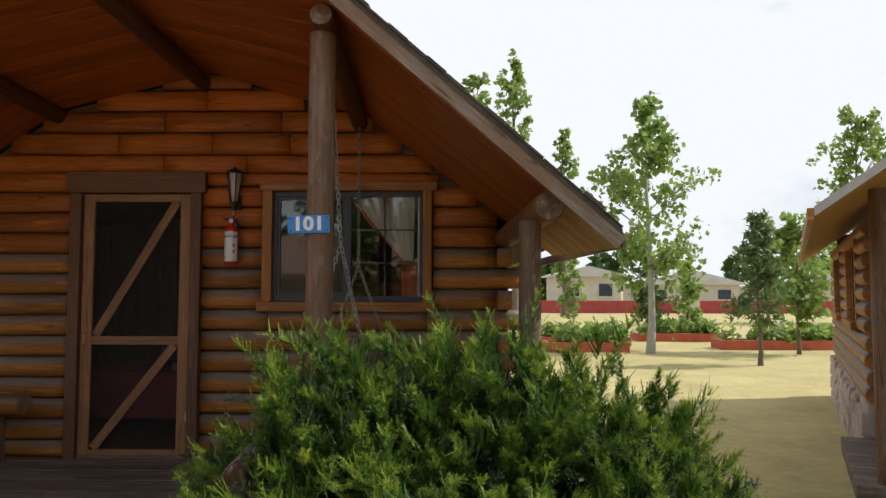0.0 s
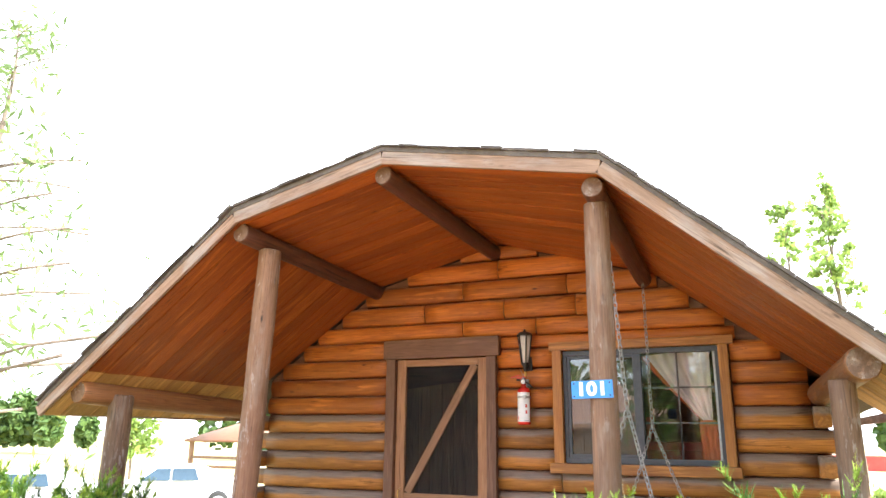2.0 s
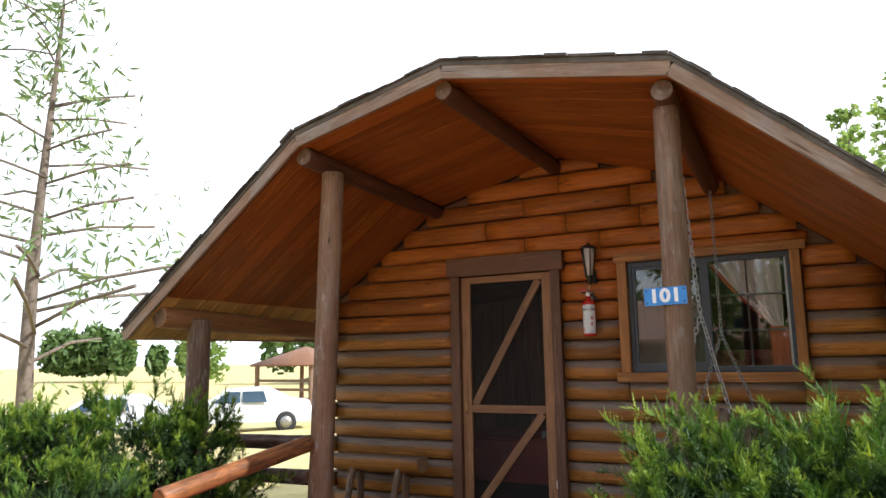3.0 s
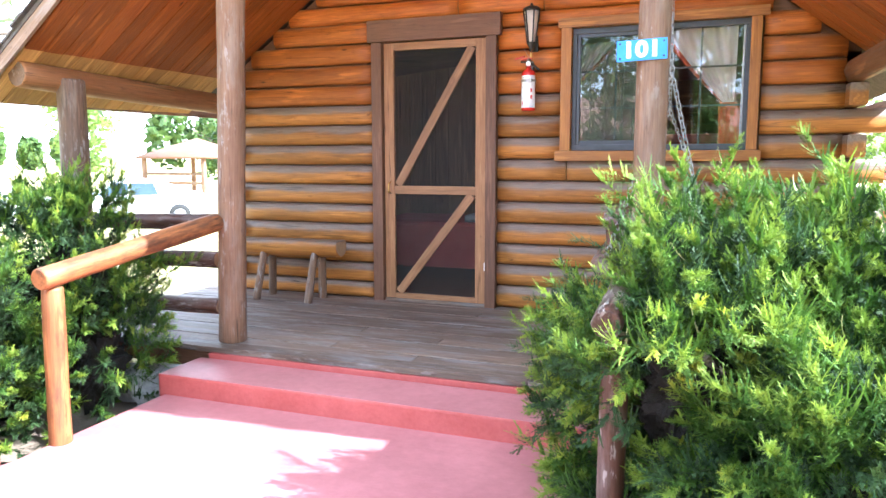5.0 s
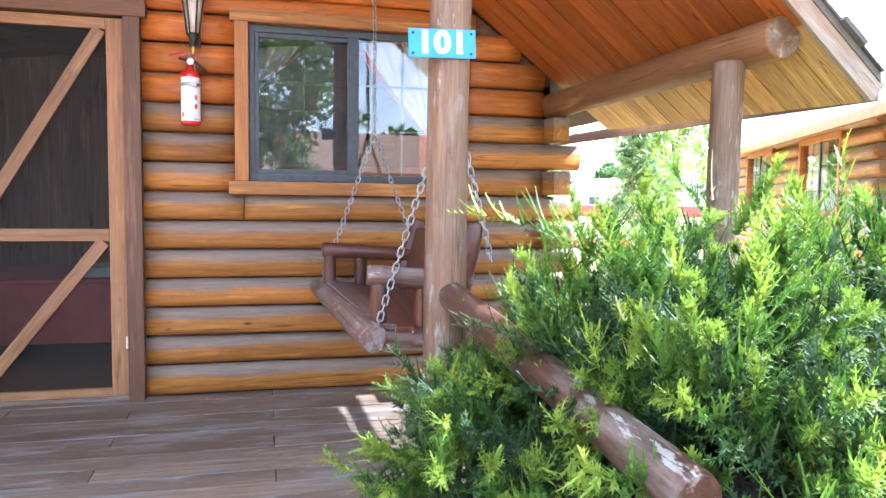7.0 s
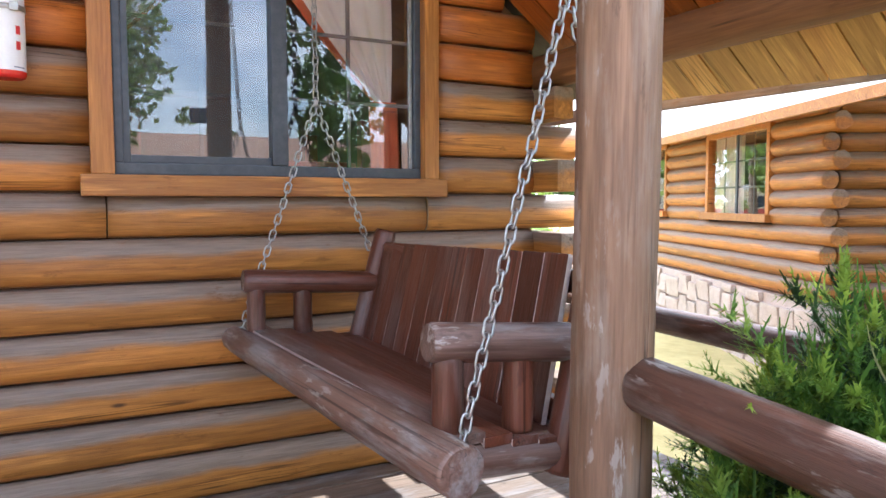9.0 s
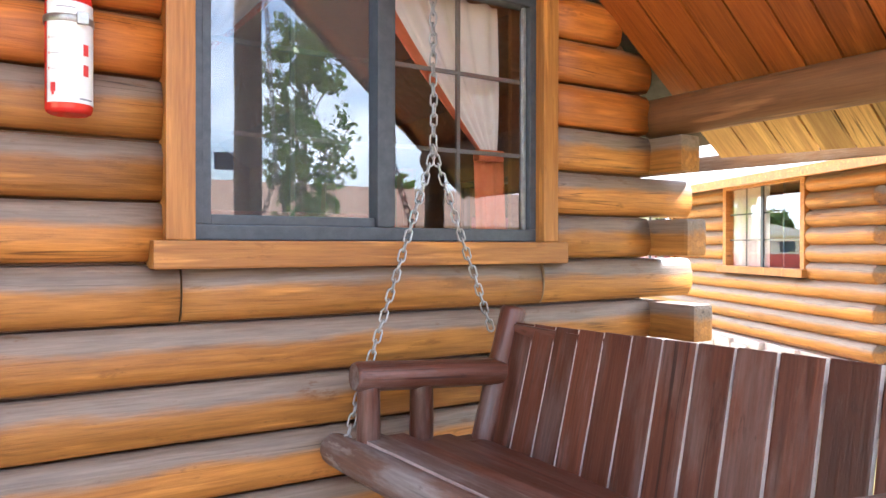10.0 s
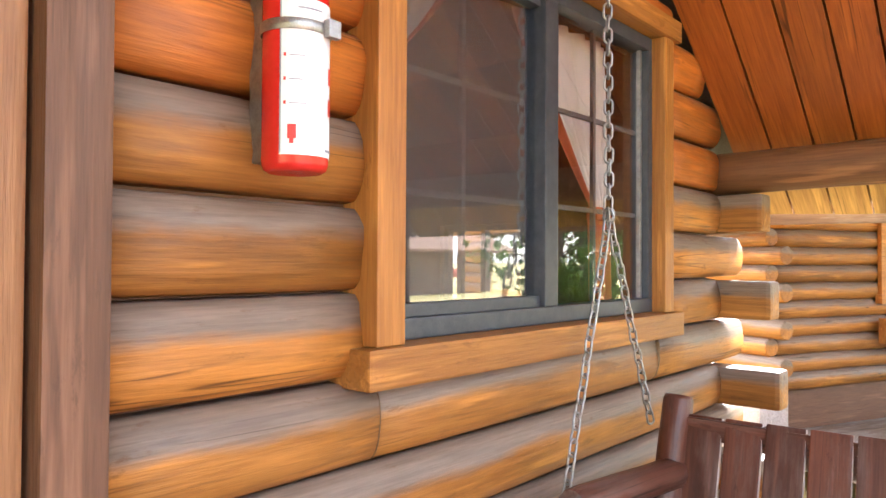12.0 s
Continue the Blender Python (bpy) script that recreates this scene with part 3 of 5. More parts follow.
# ---- cabin: roof ----
def roof_point(i, y, lift=0.0):
    (xa, za), (xb, zb) = ROOF_WALL[i], ROOF_FRONT[i]
    f = max(0.0, min(1.0, y / ROOF_Y)) if y < 0 else 0.0
    return Vector((xa + (xb - xa) * f, y, za + (zb - za) * f + lift))


def roof_slab(y_from, y_to, low, high):
    bm = bmesh.new()
    rings = []
    for y in (y_from, 0.0, y_to) if y_from < 0 < y_to else (y_from, y_to):
        rings.append([bm.verts.new(roof_point(i, y, low)) for i in range(5)] + [bm.verts.new(roof_point(i, y, high)) for i in range(4, -1, -1)])
    for a, b in zip(rings, rings[1:]):
        for k in range(10):
            bm.faces.new((a[k], a[(k + 1) % 10], b[(k + 1) % 10], b[k]))
    bm.faces.new(rings[0])
    bm.faces.new(rings[-1][::-1])
    bmesh.ops.recalc_face_normals(bm, faces=bm.faces)
    return bm


roof = setting("roof", roof_slab(ROOF_Y - 0.03, BACK + 0.4, 0.062, 0.092), SHINGLE, "dark asphalt shingle roof of the gambrel cabin", "roof")


def shingle_edge():
    """Rows of overlapping shingle tabs along the front edge of the roof."""
    bm = bmesh.new()
    r = random.Random(5)
    for i in range(4):
        a, b = roof_point(i, ROOF_Y - 0.03, 0.094), roof_point(i + 1, ROOF_Y - 0.03, 0.094)
        d = b - a
        nrm = Vector((-d.z, 0, d.x)).normalized()
        count = max(3, int(d.length / 0.13))
        for k in range(count):
            p, q = a + d * (k / count), a + d * ((k + 0.97) / count)
            out, up = 0.01 + r.random() * 0.025, 0.006 + r.random() * 0.012
            vs = []
            for yy in (-out, 0.5):
                for base in (p, q):
                    for lift in (0, up):
                        vs.append(bm.verts.new(base + nrm * lift + Vector((0, yy, 0))))
            for f in ((0, 1, 3, 2), (4, 6, 7, 5), (0, 4, 5, 1), (2, 3, 7, 6), (1, 5, 7, 3), (0, 2, 6, 4)):
                bm.faces.new([vs[j] for j in f])
    bmesh.ops.recalc_face_normals(bm, faces=bm.faces)
    return bm


tagged(part("shingle_edge", shingle_edge(), SHINGLE, roof), "curled dark shingle tabs", "", "", "stuff")


def soffit_boards(plane):
    """The boards that run down one slope under the roof, in one mesh; its X runs down the slope. Outer eave boards are
    paler, with bounced ground light in their colour.
    """
    bm = bmesh.new()
    r = random.Random(3 + plane)
    ys = [0.0]
    while ys[-1] > ROOF_Y + 0.05:
        ys.append(max(ROOF_Y, ys[-1] - r.uniform(0.125, 0.15)))
    spans = {0: [(0.0, 0.24, 1), (0.24, 1.0, 0)], 1: [(0.0, 1.0, 0)], 2: [(0.0, 1.0, 0)], 3: [(0.0, 0.80, 0), (0.80, 1.0, 1)]}[plane]
    a0, b0 = roof_point(plane, 0.0), roof_point(plane + 1, 0.0)
    m, _ = along(a0, b0)
    inv = m.inverted()
    for fa, fb, mi in spans:
        for ya, yb in zip(ys, ys[1:]):
            sag = r.uniform(0.0, 0.004)
            vs = []
            for lift in (0.0 - sag, 0.058):
                for y in (ya - 0.004, yb + 0.004):
                    a, b = roof_point(plane, y, lift), roof_point(plane + 1, y, lift)
                    vs += [bm.verts.new(inv @ (a + (b - a) * fa)), bm.verts.new(inv @ (a + (b - a) * fb))]
            for f in ((0, 1, 3, 2), (4, 6, 7, 5), (0, 4, 5, 1), (2, 3, 7, 6), (1, 5, 7, 3), (0, 2, 6, 4)):
                bm.faces.new([vs[j] for j in f]).material_index = mi
    bmesh.ops.recalc_face_normals(bm, faces=bm.faces)
    return bm, m


for plane in range(4):
    bm, m = soffit_boards(plane)
    setting(f"ceiling_porch_{plane + 1}", bm, [SOFFIT, EAVE_LIT], "orange-stained boarded ceiling under the porch roof", "ceiling", m)
fascia = thing("fascia", "weathered wooden fascia boards along the roof edge", "trim", "", "structure", roof_point(2, ROOF_Y))
for i in range(4):
    a, b = roof_point(i, ROOF_Y - 0.012, 0.022), roof_point(i + 1, ROOF_Y - 0.012, 0.022)
    board("board", a, b, 0.024, 0.085, FASCIA, fascia, up=Vector((-(b - a).z, 0, (b - a).x)))
for i, s in ((0, -1), (4, 1)):
    board("board", roof_point(i, ROOF_Y, 0.030) + Vector((s * 0.014, 0, 0)), roof_point(i, BACK, 0.030) + Vector((s * 0.014, 0, 0)), 0.022, 0.066, FASCIA, fascia)

# ---- porch ----
porch_floor = setting("porch_floor", boxed((-1.75, -1.66, 0.24), (3.62, 0.056, 0.368)), TRIM, "weathered grey plank floor of the porch", "floor")
y = 0.052
k = 0
while y > -1.72:
    w = 0.138
    k += 1
    cuts = [-1.78, [0.9, 1.62, 0.3][k % 3], 3.65]
    for a, b in zip(cuts, cuts[1:]):
        bm = boxed((0, -w / 2 + 0.0025, -0.016), (b - a - 0.004, w / 2 - 0.0025, 0.016 + 0.002 * (k % 2)), 0.004)
        part("plank", bm, DECK, porch_floor, "", Matrix.Translation((a, y - w / 2, 0.384)))
    y -= w
PORCH_EDGE = y

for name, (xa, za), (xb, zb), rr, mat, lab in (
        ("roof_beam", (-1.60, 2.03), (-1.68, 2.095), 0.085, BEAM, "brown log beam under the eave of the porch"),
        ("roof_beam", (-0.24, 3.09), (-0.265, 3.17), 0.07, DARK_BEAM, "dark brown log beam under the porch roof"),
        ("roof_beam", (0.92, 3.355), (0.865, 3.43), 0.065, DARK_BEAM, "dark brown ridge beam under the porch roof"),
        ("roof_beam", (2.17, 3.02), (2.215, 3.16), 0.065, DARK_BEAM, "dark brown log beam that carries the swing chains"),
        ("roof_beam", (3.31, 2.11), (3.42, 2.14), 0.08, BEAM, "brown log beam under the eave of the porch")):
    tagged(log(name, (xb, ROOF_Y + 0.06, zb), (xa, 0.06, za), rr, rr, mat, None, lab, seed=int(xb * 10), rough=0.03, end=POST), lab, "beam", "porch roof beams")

POSTS = [((-1.62, -1.55, 0.40), (-1.60, -1.55, 2.09), 0.10, 0.09), ((-0.36, -1.56, 0.40), (-0.21, -1.62, 3.10), 0.088, 0.082),
         ((2.190, -1.735, 0.40), (2.204, -1.755, 3.10), 0.076, 0.072), ((3.328, -1.685, 0.40), (3.334, -1.69, 2.08), 0.064, 0.060)]
for i, (a, b, ra, rb) in enumerate(POSTS):
    lab = "leaning brown double log porch post" if i == 1 else "brown painted log porch post with worn paint"
    tagged(log("porch_post", a, b, ra, rb, POST, None, lab, seed=i + 40, rough=0.04), lab, "post", "porch posts")

# red steps and path
setting("porch_step", boxed((-0.46, -2.12, 0.02), (2.15, -1.752, 0.335), 0.014), [RED_PAINT, RED_RISER], "red painted concrete step in front of the porch", "step")
for poly in bpy.data.objects["porch_step"].data.polygons:
    poly.material_index = 1 if poly.normal.y < -0.8 else 0
setting("step_riser", boxed((-0.40, -1.750, 0.245), (2.15, -1.685, 0.366), 0.006), RED_RISER, "red painted board under the porch edge", "step")
bm = bmesh.new()
outline = [(-0.42, -2.10), (2.16, -2.10), (2.16, -3.3), (2.4, -4.6), (3.2, -6.2), (3.6, -9.0), (-1.2, -9.0), (-0.9, -4.4), (-0.40, -3.1)]
top = [bm.verts.new((x, y, 0.215 if y > -3.4 else 0.15 if y > -5 else 0.09 if y > -7 else 0.07)) for x, y in outline]
low = [bm.verts.new((x, y, -0.1)) for x, y in outline]
bm.faces.new(top[::-1])
bmesh.ops.triangulate(bm, faces=bm.faces[:])
for k in range(len(outline)):
    bm.faces.new((top[k], top[(k + 1) % len(outline)], low[(k + 1) % len(outline)], low[k]))
bmesh.ops.recalc_face_normals(bm, faces=bm.faces)
setting("pavement", bm, RED_PAINT, "red painted concrete path leading to the porch", "path")


def handrail(start, end, post, material, label, thick=0.058):
    rail = thing("handrail", label, "handrail", "handrails of the porch path", "", post)
    log("rail", start, end, thick, thick * 0.91, material, rail, seed=int(start[0] * 9) + 3, rough=0.05, end=material)
    log("post", post, (post[0], post[1] + 0.02, min(start[2], end[2]) - 0.05), thick * 0.88, thick * 0.84, material, rail, seed=int(start[0] * 5) + 5)


handrail((2.205, -1.80, 1.20), (2.215, -3.25, 1.085), (2.225, -3.14, 0.03), RAIL, "worn dark brown log handrail half buried in the juniper", 0.050)
handrail((-0.37, -1.66, 1.17), (-0.36, -2.93, 1.015), (-0.385, -2.86, 0.09), RAIL_ORANGE, "orange-brown log handrail beside the red path")
side_rail = thing("side_rail", "dark brown log rails between the porch posts", "railing", "", "", (-1.0, -1.55, 0.4))
for k, z in enumerate((1.16, 0.92, 0.62)):
    log("rail", (-0.44, -1.56, z), (-1.56, -1.55, z - 0.02), 0.055, 0.05, RAIL, side_rail, seed=k + 70)
right_rail = thing("side_rail", "dark brown log rail at the end of the porch", "railing", "", "", (3.42, -0.8, 0.4))
for k, z in enumerate((1.05, 0.72)):
    log("rail", (3.34, -1.63, z), (3.43, -0.03, z), 0.055, 0.05, RAIL, right_rail, seed=k + 75)

# ---- door and window ----
door = thing("door_1", "closed wooden screen door with diagonal braces", "door", "", "structure", (0.425, 0.0, FLOOR))
DY = 0.005
for a, b, w in (((0.042, DY, 0.425), (0.042, DY, 2.455), 0.084), ((0.808, DY, 0.425), (0.808, DY, 2.455), 0.084)):
    board("stile", a, b, 0.032, w, DOORWOOD, door, up=(1, 0, 0))
for z, w in ((2.426, 0.058), (1.308, 0.066), (0.447, 0.045)):
    board("rail", (0.085, DY, z), (0.765, DY, z), 0.030, w, DOORWOOD, door)
for a, b in (((0.115, DY - 0.004, 1.345), (0.735, DY - 0.004, 2.395)), ((0.115, DY - 0.004, 0.475), (0.735, DY - 0.004, 1.272))):
    d = (Vector(b) - Vector(a)).normalized()
    board("brace", a, b, 0.022, 0.066, DOORWOOD, door, up=Vector((-d.z, 0, d.x)))
for z0, z1 in ((1.34, 2.40), (0.468, 1.275)):
    part("screen", boxed((0.084, 0.012, z0), (0.766, 0.014, z1)), SCREEN, door, "dark woven insect mesh")
part("latch", boxed((0.842, -0.032, 0.69), (0.892, -0.010, 0.755), 0.004), CURTAIN, door, "pale wooden turn latch")
part("door_handle", tube([(0.05, -0.012, 1.28), (0.05, -0.05, 1.29), (0.05, -0.05, 1.36), (0.05, -0.012, 1.37)], 0.007), BRASS, door)
frame_d = thing("door_trim", "brown painted door casing on the log wall", "trim", "", "structure", (0.425, 0.0, FLOOR))
board("jamb", (-0.050, 0.0, 0.402), (-0.050, 0.0, 2.462), 0.10, 0.086, TRIM, frame_d, up=(1, 0, 0))
board("jamb", (0.897, 0.0, 0.402), (0.897, 0.0, 2.462), 0.10, 0.082, TRIM, frame_d, up=(1, 0, 0))
board("header", (-0.125, 0.0, 2.546), (0.968, 0.0, 2.546), 0.11, 0.164, TRIM, frame_d)
part("threshold", boxed((-0.004, -0.02, 0.402), (0.854, 0.10, 0.424), 0.004), DECK, frame_d)

window = thing("window_1", "sliding window with dark aluminium frame in orange wood casing", "window", "", "structure", (2.08, 0.0, WIN_B))
board("casing", (1.456, 0.012, 1.612), (1.456, 0.012, 2.482), 0.10, 0.074, CASING, window, up=(1, 0, 0))
board("casing", (2.7085, 0.018, 1.612), (2.7085, 0.018, 2.482), 0.10, 0.066, CASING, window, up=(1, 0, 0))
board("casing", (1.395, 0.008, 2.515), (2.785, 0.008, 2.515), 0.10, 0.066, CASING, window)
board("window_sill", (1.386, 0.0, 1.574), (2.770, 0.0, 1.574), 0.11, 0.074, CASING, window, bevel=0.006)
fy0, fy1 = 0.012, 0.075
for lo, hi in (((1.494, fy0, 2.440), (2.682, fy1, 2.481)), ((1.494, fy0, 1.612), (2.682, fy1, 1.655)), ((1.494, fy0, 1.655), (1.525, fy1, 2.440)),
               ((2.648, fy0, 1.655), (2.682, fy1, 2.440)), ((2.046, fy0 - 0.004, 1.655), (2.108, fy1, 2.440))):
    part("window_frame", boxed(lo, hi, 0.005), BRONZE, window, "dark bronze aluminium frame")
part("window_frame", boxed((1.525, fy0 + 0.012, 1.655), (1.548, fy1 - 0.02, 2.440), 0.003), BRONZE, window)
part("window_frame", boxed((1.548, fy0 + 0.012, 1.655), (2.046, fy1 - 0.02, 1.683), 0.003), BRONZE, window)
part("window_frame", boxed((1.548, fy0 + 0.012, 2.415), (2.046, fy1 - 0.02, 2.440), 0.003), BRONZE, window)
part("window_frame", boxed((2.632, fy0 + 0.02, 1.655), (2.646, fy1 - 0.03, 2.440), 0.002), STEEL, window, "bright aluminium slide rail")
for x0, x1, back in ((1.545, 2.050, 0.022), (2.106, 2.635, 0.0)):
    pane = part("pane", pane_bm((x0, 0.040, 1.65), (x1, 0.043, 2.445), 1, -1), [PANE, CLEAR], window, "clear reflecting glass")
    pane.visible_shadow = False
    for k in (1, 2):
        zz = 1.655 + (2.44 - 1.655) * k / 3
        part("muntin", boxed((x0, 0.050 + back, zz - 0.007), (x1, 0.060 + back, zz + 0.007), 0.002), MUNTIN, window)
    part("muntin", boxed(((x0 + x1) / 2 - 0.007, 0.0485 + back, 1.65), ((x0 + x1) / 2 + 0.007, 0.0615 + back, 2.44), 0.002), MUNTIN, window)
part("screen", boxed((1.548, 0.0655, 1.683), (2.046, 0.067, 2.415)), WIN_SCREEN, window, "grey insect mesh over the sliding half")


def curtain(top_in, top_out, tie_x, tie_z, tail, sign, label):
    """A tied-back curtain: cloth gathered from the rod to the tie, then a tail, with a red border on its free edge."""
    c = thing("curtain", label, "curtain", "curtains of the front window", "", (top_out, 0.15, 2.46))
    bm, bt = bmesh.new(), bmesh.new()
    rows, cols = 18, 26
    for target, u0, u1 in ((bm, 0.10, 1.0), (bt, 0.0, 0.10)):
        grid = []
        for i in range(rows + 1):
            f = i / rows
            z = 2.46 + (tie_z - 2.46) * f
            row = []
            for j in range(cols + 1):
                u = u0 + (u1 - u0) * j / cols
                inner = top_in + (tie_x - top_in) * f ** 1.15
                outer = top_out + (tie_x + sign * 0.07 - top_out) * f ** 3
                x = inner + (outer - inner) * u
                y = 0.135 + 0.014 * math.sin(u * 34 + f * 2) * (1 - 0.5 * f)
                row.append(target.verts.new((x, y, z)))
            grid.append(row)
        for a, b in zip(grid, grid[1:]):
            for j in range(cols):
                target.faces.new((a[j], a[j + 1], b[j + 1], b[j])).smooth = True
    part("cloth", bm, CURTAIN, c)
    part("border", bt, CURTAIN_TRIM, c, "orange-red border")
    tb = bmesh.new()
    grid = []
    for i in range(9):
        f = i / 8
        z = tie_z + (tail - tie_z) * f
        grid.append([tb.verts.new((tie_x + sign * (-0.03 + 0.14 * u + 0.02 * f), 0.135 + 0.012 * math.sin(u * 20), z)) for u in [k / 12 for k in range(13)]])
    for a, b in zip(grid, grid[1:]):
        for j in range(12):
            tb.faces.new((a[j], a[j + 1], b[j + 1], b[j])).smooth = True
    part("tail", tb, CURTAIN_TRIM, c, "orange-red hanging end")
    part("tie", boxed((min(tie_x - sign * 0.02, tie_x + sign * 0.09), 0.112, tie_z - 0.03), (max(tie_x - sign * 0.02, tie_x + sign * 0.09), 0.150, tie_z + 0.01), 0.006), CURTAIN_TRIM, c)


curtain(2.07, 2.60, 2.52, 1.93, 1.50, 1, "white curtain with red border tied back to the window side")
curtain(1.86, 1.46, 1.46, 2.05, 1.50, -1, "white curtain with red border tied back beside the other pane")
part_rod = tagged(part("curtain_rod", tube([(1.42, 0.135, 2.475), (2.74, 0.135, 2.475)], 0.008), BLACK), "thin dark curtain rod above the window inside", "curtain rod")

side_window = thing("window_2", "small side window with dark frame lighting the room", "window", "", "structure", (3.30, 1.16, 1.40))
sw = part("pane", pane_bm((3.298, 0.90, 1.55), (3.302, 1.40, 1.95), 0, 1), [PANE, CLEAR], side_window)
sw.visible_shadow = False
for lo, hi in (((3.28, 0.901, 1.551), (3.32, 0.93, 1.949)), ((3.28, 1.37, 1.551), (3.32, 1.399, 1.949)), ((3.28, 0.93, 1.551), (3.32, 1.37, 1.58)), ((3.28, 0.93, 1.92), (3.32, 1.37, 1.949)), ((3.28, 1.135, 1.58), (3.32, 1.165, 1.92))):
    part("window_frame", boxed(lo, hi, 0.004), BRONZE, side_window)

# ---- inside the cabin ----
part_wall = setting("wall_inner", boxed((WALL_L + 0.003, 2.03, FLOOR), (1.62, 2.08, 2.598)), ROOM, "inner partition of upright brown boards", "wall")
for k in range(20):
    x = WALL_L + 0.08 + 0.15 * k
    if x < 1.54:
        board("board", (x, 2.02, FLOOR + 0.004), (x, 2.02, 2.59), 0.02, 0.144, PANEL, part_wall, up=(1, 0, 0), bevel=0.005)
bed = thing("bed", "bed with a red blanket seen through the screen door", "bed", "", "", (0.5, 1.6, FLOOR))
part("mattress", boxed((-0.6, 0.85, 0.62), (1.5, 1.8, 0.98), 0.05), RED_CLOTH, bed, "red blanket hanging over the mattress")
part("blanket", boxed((-0.58, 0.82, 0.56), (1.48, 0.86, 0.95), 0.012), RED_CLOTH, bed, "red blanket edge")
part("pillow", boxed((1.05, 1.0, 0.96), (1.45, 1.65, 1.10), 0.05), RED_CLOTH, bed)
for x in (-0.58, 1.46):
    for yy in (0.90, 1.75):
        part("leg", boxed((x - 0.035, yy - 0.035, FLOOR + 0.002), (x + 0.035, yy + 0.035, 0.66), 0.006), RED_WOOD, bed)
part("headboard", boxed((1.50, 0.85, FLOOR + 0.002), (1.55, 1.8, 1.45), 0.008), RED_WOOD, bed, "red painted headboard")
towel = tagged(part("towel", boxed((0.38, 0.84, 0.982), (0.72, 1.2, 1.05), 0.03), TOWEL), "folded pale patterned towel on the red bed", "towel")
bunk = thing("bunk_bed", "red painted bunk bed frame inside the window", "bed", "", "", (2.5, 1.6, FLOOR))
for x in (1.70, 3.12):
    for yy in (1.75, 2.9):
        part("post", boxed((x - 0.04, yy - 0.04, FLOOR + 0.002), (x + 0.04, yy + 0.04, 2.05), 0.006), RED_WOOD, bunk)
for z in (0.72, 1.62):
    for yy in (1.75, 2.9):
        part("rail", boxed((1.74, yy - 0.02, z - 0.08), (3.08, yy + 0.02, z + 0.08), 0.006), RED_WOOD, bunk)
    part("mattress", boxed((1.74, 1.78, z + 0.02), (3.08, 2.87, z + 0.16), 0.04), RED_CLOTH, bunk, "red blanket")
for k in range(4):
    part("rung", boxed((1.98 + 0.26 * k, 1.735, 0.80), (2.02 + 0.26 * k, 1.765, 1.54), 0.004), RED_WOOD, bunk)

# ---- things on the porch wall ----
ext = thing("fire_extinguisher", "red fire extinguisher with white label hung on the log wall", "fire extinguisher", "", "", (1.195, -0.085, 1.90))
E0 = Matrix.Translation((1.195, -0.088, 1.90))
part("cylinder", lathe([(0.040, 0.0), (0.047, 0.004), (0.050, 0.012), (0.050, 0.262), (0.047, 0.276), (0.036, 0.288), (0.020, 0.296), (0.017, 0.320)], 32), RED_ENAMEL, ext, "", E0)
lb = bmesh.new()
arcs = [[lb.verts.new((0.0512 * math.sin(a), -0.0512 * math.cos(a), z)) for a in [radians(-64 + 146 * k / 20) for k in range(21)]] for z in (0.022, 0.252)]
for k in range(20):
    lb.faces.new((arcs[0][k], arcs[0][k + 1], arcs[1][k + 1], arcs[1][k])).smooth = True
part("label", lb, LABEL, ext, "white instruction label", E0)


def curved_patch(a0, a1, z0, z1, rad=0.0519):
    b = bmesh.new()
    arc = [[b.verts.new((rad * math.sin(a), -rad * math.cos(a), z)) for a in [radians(a0 + (a1 - a0) * k / 4) for k in range(5)]] for z in (z0, z1)]
    for k in range(4):
        b.faces.new((arc[0][k], arc[0][k + 1], arc[1][k + 1], arc[1][k]))
    return b


for a0, a1, z0, z1, mt in ((-63.5, -61, 0.024, 0.25, PRINT), (30, 46, 0.132, 0.158, PRINT_RED), (30, 46, 0.085, 0.111, PRINT_RED), (-50, -36, 0.045, 0.066, PRINT_RED), (-47, -40, 0.038, 0.045, PRINT_RED),
                           (-57, -53, 0.165, 0.170, PRINT_RED), (-57, -53, 0.130, 0.135, PRINT_RED), (-57, -53, 0.095, 0.100, PRINT_RED), (-48, -22, 0.166, 0.1675, PRINT), (-48, -26, 0.131, 0.1325, PRINT),
                           (-48, -20, 0.096, 0.0975, PRINT), (-34, 10, 0.236, 0.2385, PRINT), (20, 60, 0.030, 0.034, PRINT)):
    part("print", curved_patch(a0, a1, z0, z1), mt, ext, "", E0)
band = bmesh.new()
pr = [[band.verts.new((r * math.cos(a), r * math.sin(a), z)) for a in [2 * math.pi * k / 32 for k in range(32)]] for r, z in ((0.0525, 0.205), (0.0535, 0.206), (0.0535, 0.221), (0.0525, 0.222))]
for a, b in zip(pr, pr[1:]):
    for k in range(32):
        band.faces.new((a[k], a[(k + 1) % 32], b[(k + 1) % 32], b[k])).smooth = True
part("strap", band, STEEL, ext, "metal strap", E0)
part("buckle", boxed((0.012, -0.064, 0.200), (0.036, -0.050, 0.227), 0.003), STEEL, ext, "", E0)
part("valve", lathe([(0.016, 0.318), (0.019, 0.322), (0.019, 0.352), (0.013, 0.360), (0.013, 0.375)], 16), STEEL, ext, "pale metal valve", E0)
part("gauge", lathe([(0.016, 0.0), (0.018, 0.003), (0.018, 0.012), (0.015, 0.014)], 18), LABEL, ext, "white pressure gauge", E0 @ pose(0.004, -0.018, 0.335, 90, 0, 0))
